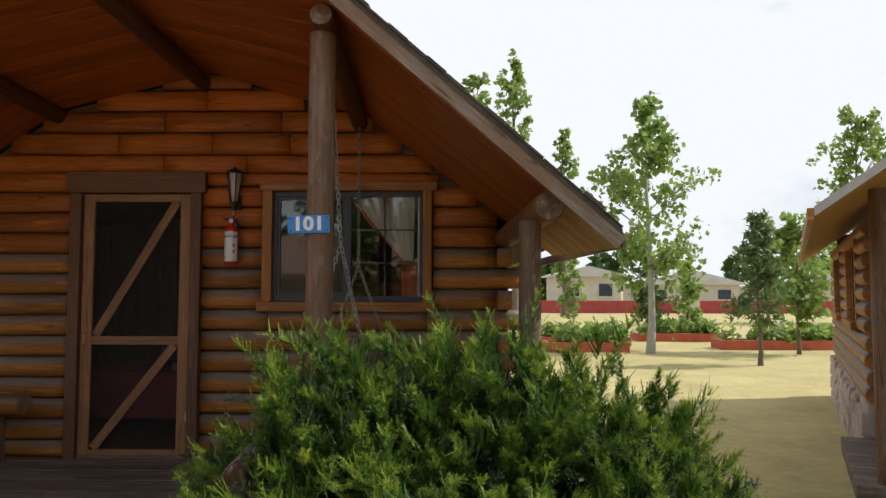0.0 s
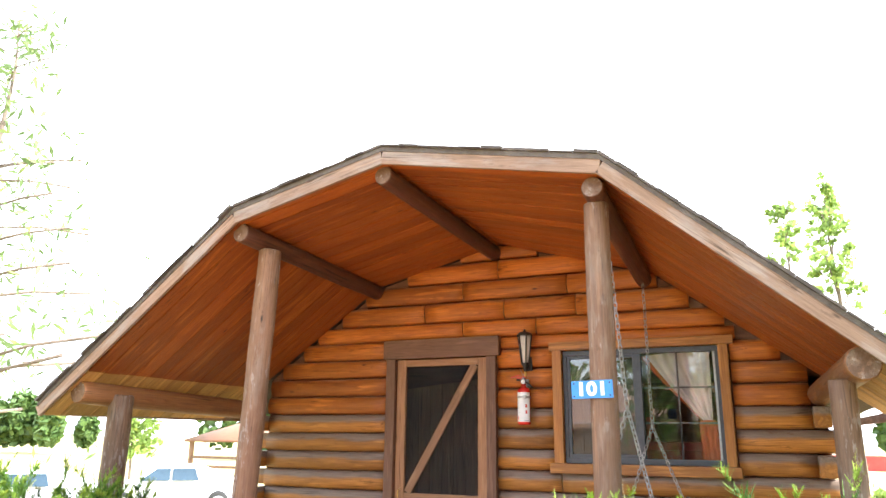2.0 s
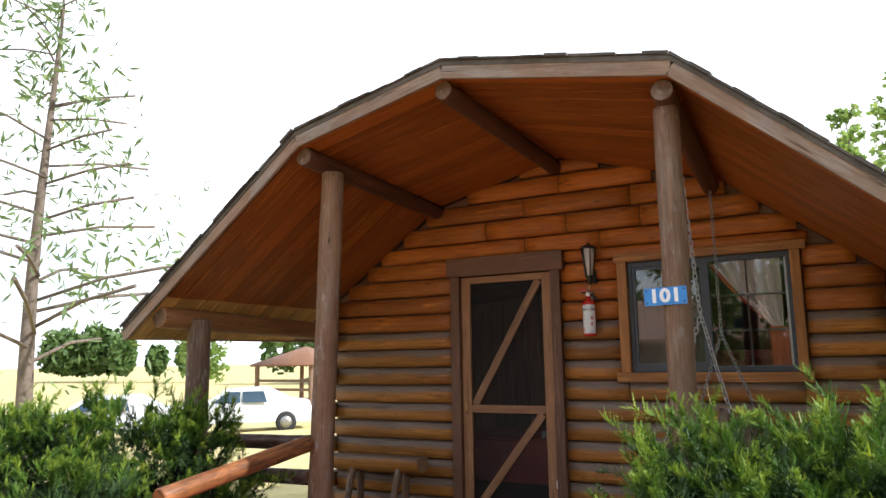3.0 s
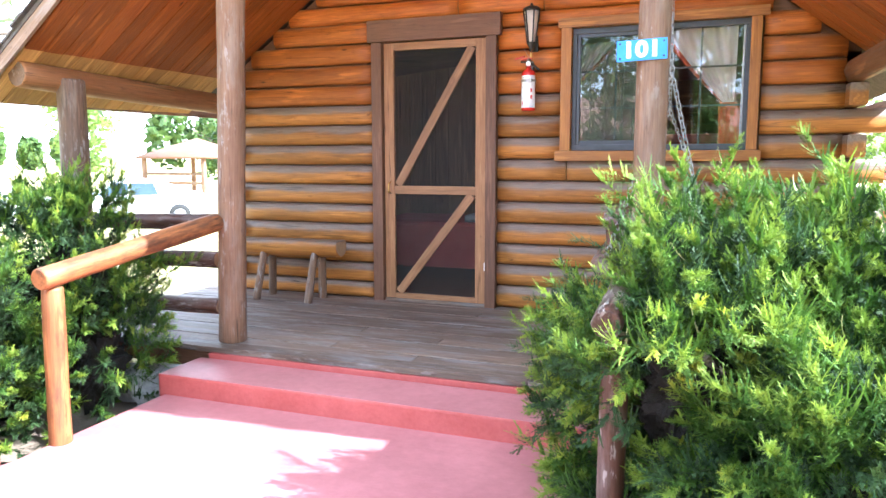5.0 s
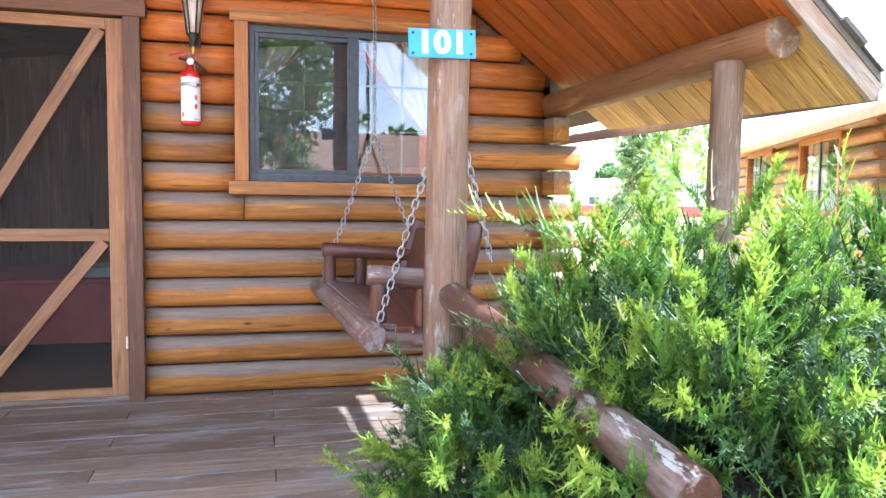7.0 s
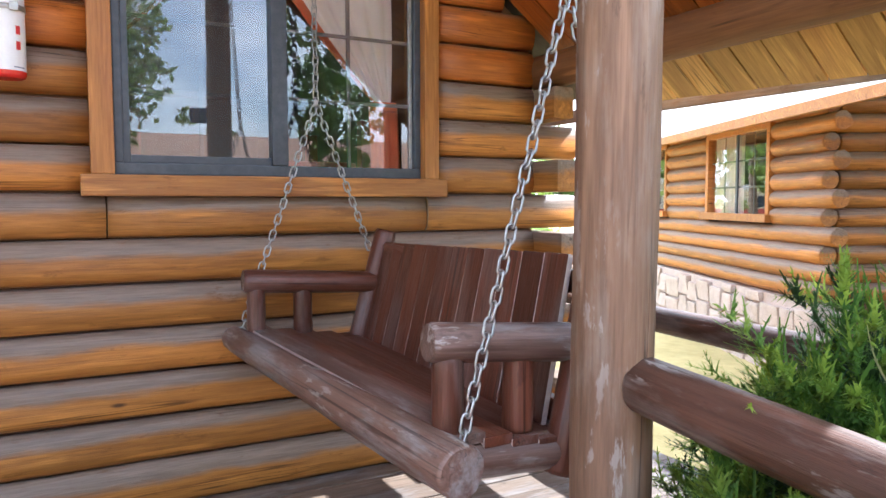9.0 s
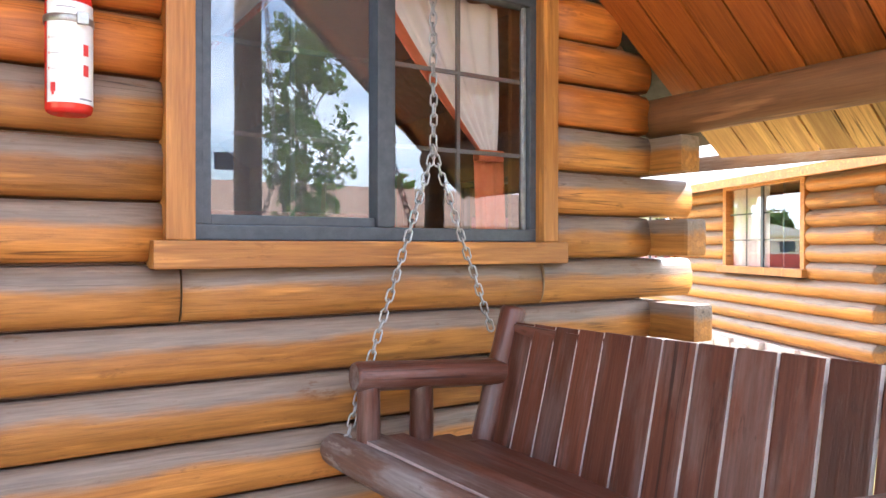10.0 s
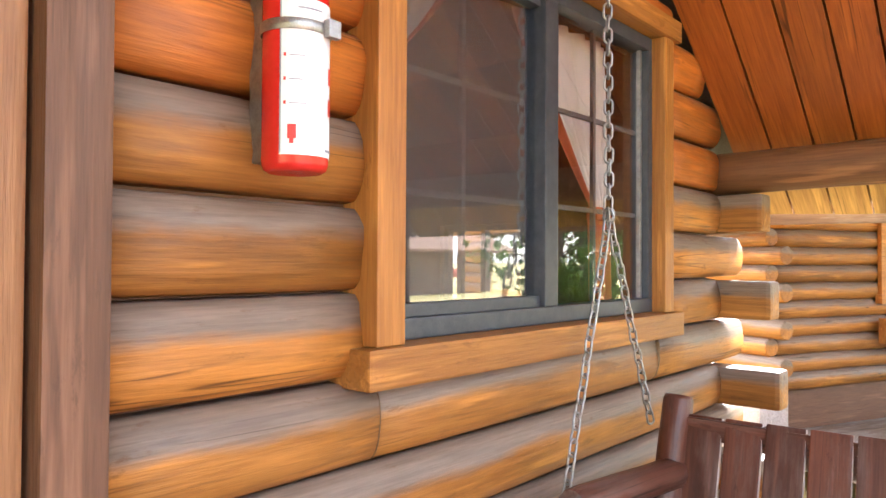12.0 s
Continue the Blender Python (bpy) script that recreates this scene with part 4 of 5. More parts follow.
part("lever", boxed((-0.012, -0.010, 0.366), (0.070, 0.010, 0.376), 0.003), PRINT_RED, ext, "red squeeze lever", E0 @ pose(0, 0, 0.0, 0, -7, 0))
part("lever", boxed((-0.012, -0.010, 0.378), (0.060, 0.010, 0.386), 0.003), PRINT_RED, ext, "red carrying lever", E0 @ pose(0, 0, 0.004, 0, -14, 0))
part("hose", tube([(-0.055, -0.01, 0.352), (-0.015, -0.012, 0.345), (0.02, -0.022, 0.335), (0.045, -0.03, 0.318), (0.085, -0.035, 0.285)], 0.008, 10), BLACK, ext, "short black nozzle", E0)
part("hanger", tube([(-0.05, 0.05, 0.45), (-0.01, 0.02, 0.395), (0.01, 0.01, 0.372)], 0.002, 6), STEEL, ext, "wire hanger", E0)
part("bracket", boxed((-0.02, 0.045, 0.02), (0.02, 0.092, 0.36), 0.004), STEEL, ext, "", E0)

lantern = thing("wall_lantern", "black tapered wall lantern with frosted glass on the log wall", "wall lamp", "", "", (1.213, 0.0, 2.50))
L0 = Matrix.Translation((1.213, -0.095, 2.33))
part("glass", lathe([(0.026, 0.05), (0.056, 0.275)], 6), LAMP_GLASS, lantern, "frosted panes", L0)
for k in range(6):
    a = 2 * math.pi * k / 6
    part("rib", tube([(0.029 * math.cos(a), 0.029 * math.sin(a), 0.045), (0.060 * math.cos(a), 0.060 * math.sin(a), 0.28)], 0.005, 6), BLACK, lantern, "", L0)
part("cap", lathe([(0.064, 0.275), (0.066, 0.285), (0.045, 0.302), (0.012, 0.312), (0.008, 0.328)], 12), BLACK, lantern, "", L0)
part("cup", lathe([(0.006, -0.012), (0.014, 0.0), (0.016, 0.02), (0.030, 0.045), (0.030, 0.055)], 12), BLACK, lantern, "", L0)
part("finial", lathe([(0.005, -0.055), (0.010, -0.045), (0.010, -0.025), (0.006, -0.010)], 12), BRASS, lantern, "brass finial", L0)
part("arm", tube([(0, 0.0, 0.02), (0, 0.035, 0.0), (0, 0.07, 0.03), (0, 0.105, 0.06)], 0.008), BLACK, lantern, "", L0)
part("back_plate", boxed((-0.03, 0.085, 0.0), (0.03, 0.105, 0.12), 0.006), BLACK, lantern, "", L0)

sign = thing("number_sign", "blue enamel plate with white number 101 nailed to the porch post", "sign", "", "", (2.152, -1.822, 2.05))
S0 = Matrix.Translation((2.152, -1.822, 2.048)) @ pose(0, 0, 0, 0, -1.2, -4)
part("plate", boxed((-0.113, -0.004, -0.047), (0.113, 0.004, 0.047), 0.003), SIGN_BLUE, sign, "", S0)
for x, z in ((-0.098, 0.033), (0.098, 0.033), (-0.098, -0.033), (0.098, -0.033)):
    part("nail", lathe([(0.005, 0), (0.005, 0.002), (0.003, 0.003)], 8), BLACK, sign, "", S0 @ pose(x, -0.004, z, 90, 0, 0))
for k, ch in enumerate("101"):
    fc = bpy.data.curves.new("digit", "FONT")
    fc.body, fc.size, fc.align_x, fc.align_y, fc.extrude, fc.offset = ch, 0.098, "CENTER", "CENTER", 0.001, 0.004
    tmp = bpy.data.objects.new("digit", fc)
    scene.collection.objects.link(tmp)
    bpy.context.view_layer.update()
    dm = bpy.data.meshes.new_from_object(tmp.evaluated_get(bpy.context.evaluated_depsgraph_get()))
    bpy.data.objects.remove(tmp)
    part("digit", dm, SIGN_WHITE, sign, "white painted digit", S0 @ pose((k - 1) * 0.058, -0.0055, 0, 90, 0, 0) @ Matrix.Diagonal((1.12, 1, 1, 1)))

# ---- bench ----
bench = thing("log_bench", "split-log bench with splayed legs against the cabin wall", "bench", "", "", (-0.75, -0.24, FLOOR))
m, ln = along((-1.36, -0.25, 0.86), (-0.29, -0.23, 0.865))
part("seat", log_bm(ln, 0.10, 0.10, 4, flat=0.35), [LOG_LOW, LOG_END], bench, "half-round log seat", m)
for x, dx in ((-0.98, -0.05), (-0.50, -0.04)):
    for yy, dy in ((-0.28, -0.07), (-0.17, 0.06)):
        log("leg", (x + dx, yy + dy, FLOOR), (x, yy, 0.83), 0.034, 0.030, POST, bench, seed=int(x * 20 + yy * 50))

# ---- porch swing ----
swing = thing("porch_swing", "dark red-brown log porch swing hung on chains", "porch swing", "", "", (2.15, -0.8, 0.95))
log("front_log", (1.875, -0.055, 1.015), (1.962, -1.605, 1.015), 0.048, 0.053, SWING_GREY, swing, seed=21, end=SWING_GREY)
log("rear_log", (2.36, -0.10, 0.955), (2.36, -1.56, 0.95), 0.045, 0.045, SWING, swing, seed=22, end=SWING_GREY)
for yy in (-0.20, -1.49):
    log("side_log", (1.89 if yy > -1 else 1.96, yy, 1.0), (2.44, yy, 0.965), 0.042, 0.04, SWING_GREY if yy < -1 else SWING, swing, seed=int(yy * 9) + 30, end=SWING_GREY)
for k in range(5):
    xa, xb = 1.945 + k * 0.082, 2.028 + k * 0.066
    board("seat_slat", (xa, -0.13, 1.052 - 0.012 * k), (xb, -1.52, 1.044 - 0.012 * k), 0.074 - 0.003 * k, 0.022, SWING_GREY if k == 0 else SWING, swing)
for k in range(12):
    yy = -0.255 - k * 0.1015
    board("back_slat", (2.315 - 0.004 * k, yy, 0.965), (2.420 - 0.006 * k, yy, 1.362 + 0.003 * k), 0.092, 0.016, SWING, swing, up=(-1, 0, 0.2), bevel=0.005)
# bevels and side faces of the slats get the pale edge colour
for ob in [o for o in swing.children if o.name.startswith(("back_slat", "seat_slat"))]:
    ob.data.materials.append(SLAT_EDGE)
    for poly in ob.data.polygons:
        n = poly.normal
        if max(abs(n.x), abs(n.y), abs(n.z)) < 0.97 or abs(n.y) > 0.97:
            poly.material_index = 1
for yy in (-0.175, -1.50):
    log("back_post", (2.30 if yy > -1 else 2.26, yy, 0.93), (2.432 if yy > -1 else 2.375, yy, 1.405 if yy > -1 else 1.44), 0.042, 0.040, SWING, swing, seed=int(yy * 7) + 36, end=SWING_GREY)
for k, z in enumerate((1.04, 1.33)):
    board("back_rail", (2.360 + 0.06 * k, -0.20, z), (2.315 + 0.06 * k, -1.49, z), 0.03, 0.055, SWING, swing)
for yy, x0 in ((-0.165, 1.885), (-1.475, 1.955)):
    log("armrest", (x0, yy, 1.238), (2.42 if yy > -1 else 2.36, yy - 0.02, 1.208), 0.040, 0.042, SWING_GREY if yy < -1 else SWING, swing, "" if yy > -1 else "armrest worn to grey wood", seed=int(yy * 11) + 44, end=SWING_GREY)
    for x in (x0 + 0.045, x0 + 0.215):
        log("arm_post", (x, yy, 1.03), (x, yy, 1.212), 0.034, 0.032, SWING, swing, seed=int(x * 30), end=SWING_GREY)
LINK = from_bm(ring_bm(0.0105, 0.0032, 0.0095), "link")
LINK.materials.append(STEEL)


def chain(a, b):
    """A straight chain whose links turn a quarter from one to the next."""
    a, b = Vector(a), Vector(b)
    d = b - a
    count = max(2, round(d.length / 0.031))
    q = d.to_track_quat("Z", "Y").to_matrix().to_4x4()
    head = part("chain", ring_bm(0.014, 0.0036, 0.004), STEEL, swing, "galvanised steel chain", Matrix.Translation(a) @ q)
    for k in range(1, count + 1):
        p = a + d * (k / count)
        p += Vector((noise.noise(p * 9), noise.noise(p * 9 + Vector((5, 0, 0))), 0)) * 0.003
        part("link", LINK, STEEL, head, "", Matrix.Translation(p) @ q @ pose(0, 0, 0, 3 * (k % 3 - 1), 0, 90 * (k % 2) + 20))


for apex, top, front, rear in (((2.185, -0.094, 1.888), (2.178, -0.09, 3.0), (1.885, -0.112, 1.045), (2.385, -0.115, 1.345)),
                               ((2.272, -1.50, 1.96), (2.20, -1.50, 3.08), (1.986, -1.56, 1.062), (2.425, -1.54, 1.31))):
    chain(top, apex)
    chain(apex, front)
    chain(apex, rear)


# ---- plants ----
def sprays_mesh(name, origins, dirs, lengths, rng_seed, nodes=7, blades=4, width=0.006, blade=0.045, lift=0.35):
    """Many feathery twigs in one mesh: each a thin bent spine with blades on both sides."""
    r = np.random.default_rng(rng_seed)
    n = len(origins)
    t = np.linspace(0, 1, nodes)
    d = dirs / np.linalg.norm(dirs, axis=1, keepdims=True)
    ref = np.where(np.abs(d[:, 2:3]) > 0.9, np.array([[1.0, 0, 0]]), np.array([[0, 0, 1.0]]))
    side = np.cross(d, ref)
    side /= np.linalg.norm(side, axis=1, keepdims=True)
    upv = np.cross(side, d)
    bend = r.normal(0, 0.25, (n, 1)) * side + (lift + r.normal(0, 0.15, (n, 1))) * upv
    spine = origins[:, None] + lengths[:, None, None] * (t[None, :, None] * d[:, None] + (t ** 2)[None, :, None] * 0.5 * bend[:, None])
    w = width * (1 - 0.7 * t)
    left, right = spine - w[None, :, None] * side[:, None], spine + w[None, :, None] * side[:, None]
    per = nodes * 2 + (nodes - 1) * blades
    verts = np.zeros((n, per, 3))
    verts[:, 0:nodes * 2:2], verts[:, 1:nodes * 2:2] = left, right
    faces = []
    base_faces = []
    for i in range(nodes - 1):
        base_faces.append((2 * i, 2 * i + 1, 2 * i + 3))
        base_faces.append((2 * i, 2 * i + 3, 2 * i + 2))
    idx = nodes * 2
    for i in range(nodes - 1):
        for b in range(blades):
            ang = 2 * math.pi * b / blades + r.uniform(0, 6.28, (n, 1))
            out = np.cos(ang) * side + np.sin(ang) * upv
            ahead = r.uniform(0.6, 1.3, (n, 1))
            v = out + ahead * d + 0.25 * bend
            v /= np.linalg.norm(v, axis=1, keepdims=True)
            ln = blade * r.uniform(0.6, 1.25, (n, 1)) * (1.15 - 0.6 * t[i])
            verts[:, idx] = spine[:, i] + v * ln
            base_faces.append((2 * i, 2 * i + 1, idx))
            idx += 1
    bf = np.array(base_faces)
    all_faces = (bf[None] + (np.arange(n) * per)[:, None, None]).reshape(-1, 3)
    me = bpy.data.meshes.new(name)
    me.from_pydata(verts.reshape(-1, 3).tolist(), [], all_faces.tolist())
    return me


def juniper(at, lobes, plumes, seed, label, pruned=None):
    """A spreading juniper: stems, a heart painted dark as shade and feathery plumes that fan out over uneven lobes
    (centre, radii).
    """
    r = np.random.default_rng(seed)
    bush = thing("juniper_bush", label, "shrub", "junipers by the porch", "", at)
    area = np.array([l[1][0] * l[1][1] + l[1][2] * (l[1][0] + l[1][1]) for l in lobes])

    def clump(p, off=0.0):
        return np.array([noise.noise(Vector(x) * 5.2 + Vector((seed + off, 3, 0))) + 0.5 * noise.noise(Vector(x) * 10.5 + Vector((off, 0, seed))) for x in p.tolist()])

    def shell(count, lo, hi, gaps):
        pick = r.choice(len(lobes), count, p=area / area.sum())
        c, rad = np.array([l[0] for l in lobes])[pick], np.array([l[1] for l in lobes])[pick]
        u = r.normal(0, 1, (count, 3))
        u[:, 2] = np.abs(u[:, 2]) * np.where(r.random(count) < 0.76, 1, -0.75)
        u /= np.linalg.norm(u, axis=1, keepdims=True)
        wob = np.array([1 + 0.20 * noise.noise(Vector(x) * 2.6 + Vector((seed, 0, 0))) + 0.16 * noise.noise(Vector(x) * 6.5) for x in u.tolist()])
        p = c + rad * u * (wob * r.uniform(lo, hi, count))[:, None]
        tuft = clump(p)
        p += u * (0.16 * np.clip(tuft, -0.5, 0.5))[:, None]
        keep = (p[:, 2] > 0.06) & (tuft > gaps)
        if pruned:
            for lo_c, hi_c in pruned:
                keep &= ~np.all((p > np.array(lo_c)) & (p < np.array(hi_c)), axis=1)
        for lc, lr in lobes:
            keep &= ~((((p - np.array(lc)) / np.array(lr)) ** 2).sum(axis=1) < 0.50)
        return p[keep], u[keep]

    def fans(p, u, twigs, size, name, material, text, shade):
        n = len(p)
        axis = u * np.array([1.0, 1.0, 0.8]) + np.array([-0.10, 0, 0.10]) + r.normal(0, 0.42, (n, 3))
        axis /= np.linalg.norm(axis, axis=1, keepdims=True)
        length = size * r.uniform(0.5, 1.3, n) * np.where(r.random(n) < 0.06, 1.4, 1.0)
        bend = np.array([-0.05, 0, 0.05]) + r.normal(0, 0.32, (n, 3))
        t = np.repeat(np.linspace(0.12, 1.0, twigs)[None], n, 0) + r.normal(0, 0.03, (n, twigs))
        start = p[:, None] + length[:, None, None] * (t[..., None] * axis[:, None] + 0.5 * (t ** 2)[..., None] * bend[:, None])
        lateral = r.normal(0, 1, (n, twigs, 3))
        lateral -= (lateral * axis[:, None]).sum(-1, keepdims=True) * axis[:, None]
        lateral /= np.linalg.norm(lateral, axis=-1, keepdims=True)
        d = axis[:, None] * 1.0 + bend[:, None] * t[..., None] * 0.6 + lateral * 0.96
        ln = length[:, None] * (0.58 - 0.34 * t) * r.uniform(0.7, 1.3, (n, twigs))
        cut = int(twigs * 0.70) if shade == 0 else twigs
        for sl, nm, mt, tx in ((slice(0, cut), name, material, text), (slice(cut, twigs), "new_growth", JUNIPER_TIP, "yellow-green tips")):
            if start[:, sl].size:
                part(nm, sprays_mesh(nm, start[:, sl].reshape(-1, 3), d[:, sl].reshape(-1, 3), ln[:, sl].reshape(-1), seed + shade, nodes=5, blades=4, width=0.0040, blade=0.0190, lift=0.3), mt, bush, tx)

    p, u = shell(plumes, 0.80, 1.00, -0.09)
    fans(p, u, 32, 0.165, "foliage", JUNIPER, "bright green feathery scale foliage", 0)
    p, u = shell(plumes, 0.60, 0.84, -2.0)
    fans(p, u, 20, 0.17, "inner_foliage", JUNIPER_SHADE, "inner foliage coloured darker for the shade inside", 1)
    # dry pale whips that stick out of the plumes
    p, u = shell(max(40, plumes // 20), 0.96, 1.04, 0.0)
    d = u + np.array([-0.25, 0, 0.35]) + r.normal(0, 0.4, u.shape)
    tagged(part("whip", sprays_mesh("whip", p, d, r.uniform(0.05, 0.11, len(p)), seed + 5, nodes=6, blades=2, width=0.0035, blade=0.012, lift=0.5), JUNIPER_DRY, bush, "pale dry twig ends"), "pale dry twig ends", "", "", "stuff")
    base = Vector(at)
    for k in range(9):
        lc, lr = lobes[k % len(lobes)]
        a = 2 * math.pi * r.random()
        tip = Vector((lc[0] + lr[0] * 0.4 * math.cos(a), lc[1] + lr[1] * 0.4 * math.sin(a), lc[2] + lr[2] * 0.4))
        mid = base.lerp(tip, 0.5) + Vector((0, 0, 0.1))
        part("stem", tube([base + Vector((0.05 * math.cos(a), 0.05 * math.sin(a), -0.03)), mid, tip], 0.014, 6), BARK, bush)
    # twig mass that closes the heart of the bush; near-black to stand for shade
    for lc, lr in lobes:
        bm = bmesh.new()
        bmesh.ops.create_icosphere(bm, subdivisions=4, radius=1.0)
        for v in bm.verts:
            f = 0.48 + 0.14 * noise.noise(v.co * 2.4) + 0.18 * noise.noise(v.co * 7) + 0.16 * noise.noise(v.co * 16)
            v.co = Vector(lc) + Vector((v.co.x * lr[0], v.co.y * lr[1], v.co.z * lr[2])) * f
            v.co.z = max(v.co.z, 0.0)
        part("twig_mass", bm, TWIG_SHADE, bush, "dense twigs coloured near-black for the shade inside")


juniper((3.1, -2.5, 0.03), [((3.15, -2.55, 0.50), (0.92, 0.72, 0.86)), ((2.52, -2.76, 0.58), (0.42, 0.46, 0.82)), ((2.22, -2.48, 0.70), (0.26, 0.42, 0.40)), ((3.50, -2.90, 0.35), (0.54, 0.58, 0.68)),
                            ((2.88, -3.28, 0.35), (0.46, 0.42, 0.66)), ((2.44, -3.08, 0.88), (0.24, 0.24, 0.30)), ((2.82, -2.08, 0.66), (0.60, 0.30, 0.58)), ((2.30, -2.70, 0.25), (0.18, 0.30, 0.26)), ((2.64, -2.00, 0.58), (0.36, 0.27, 0.46))], 5600, 3,
        "large bright green spreading juniper beside the porch", (((1.90, -3.80, 0.0), (2.35, -2.93, 0.78)), ((1.50, -3.60, 0.97), (2.25, -1.50, 2.50))))
juniper((-1.4, -2.6, 0.03), [((-1.30, -2.35, 0.52), (0.58, 0.50, 0.94)), ((-1.75, -2.80, 0.48), (0.68, 0.62, 0.92)), ((-0.85, -2.20, 0.35), (0.30, 0.33, 0.48)), ((-1.00, -2.12, 0.78), (0.40, 0.36, 0.56)), ((-0.98, -3.00, 0.44), (0.38, 0.45, 0.66)),
                             ((-2.35, -2.35, 0.40), (0.60, 0.60, 0.80))], 2700, 7, "bright green juniper beside the orange handrail")
# out-of-view juniper, added so the window does not mirror bright lawn
juniper((6.4, -2.5, 0.03), [((6.4, -2.5, 0.58), (0.85, 0.70, 0.92)), ((7.5, -3.2, 0.55), (0.85, 0.7, 0.90))], 900, 9, "low green juniper added before the neighbouring porch to block bright lawn in the glass")


def leaves_mesh(name, centres, size, seed, stretch=1.6, droop=0.0):
    """Single leaves as small bent quads in one mesh."""
    r = np.random.default_rng(seed)
    n = len(centres)
    a = r.normal(0, 1, (n, 3))
    a[:, 2] -= droop
    a /= np.linalg.norm(a, axis=1, keepdims=True)
    b = np.cross(a, r.normal(0, 1, (n, 3)))
    b /= np.linalg.norm(b, axis=1, keepdims=True)
    s = size * r.uniform(0.6, 1.3, (n, 1))
    verts = np.stack([centres - a * s * stretch * 0.5, centres + b * s * 0.5, centres + a * s * stretch * 0.5, centres - b * s * 0.5], axis=1)
    me = bpy.data.meshes.new(name)
    me.from_pydata(verts.reshape(-1, 3).tolist(), [], (np.arange(n * 4).reshape(n, 4)).tolist())
    return me


def tree(at, height, width, kind, count, seed, label, bark=None, leaf_size=0.07, bare=0.25, material=None, lean=0.0):
    r = np.random.default_rng(seed)
    t = thing("tree", label, "tree", "trees of the grounds", "", at)
    base = Vector(at) + Vector((0, 0, -0.05))
    top = Vector(at) + Vector((lean, 0, height))
    pts = [base.lerp(top, f) + Vector((0.03 * height * 0.3 * math.sin(f * 5 + seed), 0.03 * height * 0.3 * math.cos(f * 4 + seed), 0)) * (1 if 0 < f < 1 else 0) for f in [k / 8 for k in range(9)]]
    bm = bmesh.new()
    rings = []
    for k, p in enumerate(pts):
        rr = max(0.008, 0.016 * height * (1 - k / 8.3) * (1.3 if k == 0 else 1))
        rings.append([bm.verts.new(p + Vector((rr * math.cos(6.283 * j / 9), rr * math.sin(6.283 * j / 9), 0))) for j in range(9)])
    for a, b in zip(rings, rings[1:]):
        for j in range(9):
            bm.faces.new((a[j], a[(j + 1) % 9], b[(j + 1) % 9], b[j])).smooth = True
    bm.faces.new(rings[-1])
    part("trunk", bm, bark or BARK, t)
    limbs = 26 if kind != "pine" else 34
    cents = []
    lb = bmesh.new()
    for k in range(limbs):
        f = bare + (0.97 - bare) * (k + r.random()) / limbs
        start = base.lerp(top, f)
        g = (f - bare) / (1 - bare)
        if kind == "poplar":
            reach, rise = width * (0.35 + 0.65 * math.sin(math.pi * min(1, g * 0.9 + 0.12))), 2.2
        elif kind == "pine":
            reach, rise = width * (1.05 - g) ** 0.8, 0.25
        elif kind == "round":
            reach, rise = width * math.sqrt(max(0.05, 1 - (2 * g - 0.9) ** 2)), 0.6
        else:
            reach, rise = width * (0.45 + 0.55 * math.sin(math.pi * min(1, g + 0.18))) * (1.0 if g < 0.8 else 0.6), 0.9
        reach *= r.uniform(0.65, 1.15)
        a = r.uniform(0, 6.283)
        tip = start + Vector((math.cos(a) * reach, math.sin(a) * reach, reach * rise * r.uniform(0.6, 1.1)))
        tb = tube([start, start.lerp(tip, 0.5) + Vector((0, 0, 0.04 * reach)), tip], max(0.005, 0.0035 * height * (1 - 0.7 * g)), 5)
        tmp_me = from_bm(tb, "t")
        lb.from_mesh(tmp_me)
        bpy.data.meshes.remove(tmp_me)
        n = int(count / limbs)
        spread = 0.10 * width + 0.16 * reach
        s0, t0 = np.array(start), np.array(tip)
        # clumps along the limb leave gaps between them
        k_cl = 7
        cl = r.uniform(0.3, 1.05, k_cl)
        which = r.integers(0, k_cl, n)
        off = r.normal(0, spread * 0.9, (k_cl, 3))
        cents.append(s0 + (t0 - s0) * cl[which][:, None] + off[which] + r.normal(0, spread * 0.42, (n, 3)))
    part("limb", lb, bark or BARK, t)
    part("crown", leaves_mesh("crown", np.concatenate(cents), leaf_size, seed, stretch=4.5 if kind == "pine" else 1.4), material or LEAF, t)
    return t


# ---- grounds to the right of the cabin ----
tree((8.2, 14.0, 0.0), 6.9, 1.25, "aspen", 3600, 1, "young slender aspen with light green leaves", PALE_BARK, 0.13, 0.22)
tree((9.8, 10.8, 0.0), 3.5, 0.60, "pine", 2600, 2, "young grey-green pine on the dry lawn", BARK, 0.05, 0.28, PINE)
tree((12.1, 13.8, 0.0), 3.5, 1.05, "round", 1700, 3, "small bright green tree by the red planter", BARK, 0.15, 0.30)
tree((11.0, 19.5, 0.0), 2.8, 0.5, "aspen", 800, 4, "small light green tree by the planters", BARK, 0.14, 0.2)
tree((7.3, 21.0, 0.0), 3.4, 0.42, "aspen", 700, 5, "thin light green tree beyond the porch", PALE_BARK, 0.14, 0.2)
tree((6.2, 34.0, 0.0), 14.5, 1.3, "poplar", 2600, 6, "tall upright poplar beyond the lawn", BARK, 0.22, 0.12, LEAF)
tree((4.2, 38.0, 0.0), 15.0, 1.2, "poplar", 2400, 16, "tall upright poplar beyond the lawn", BARK, 0.22, 0.12, LEAF)
tree((10.4, 44.0, 0.0), 12.5, 1.1, "poplar", 2200, 8, "tall upright poplar beyond the red wall", BARK, 0.22, 0.12, LEAF)
tree((24.5, 33.0, 0.0), 10.5, 1.7, "poplar", 2600, 9, "tall dark poplar behind the neighbouring cabin", BARK, 0.22, 0.15, LEAF)
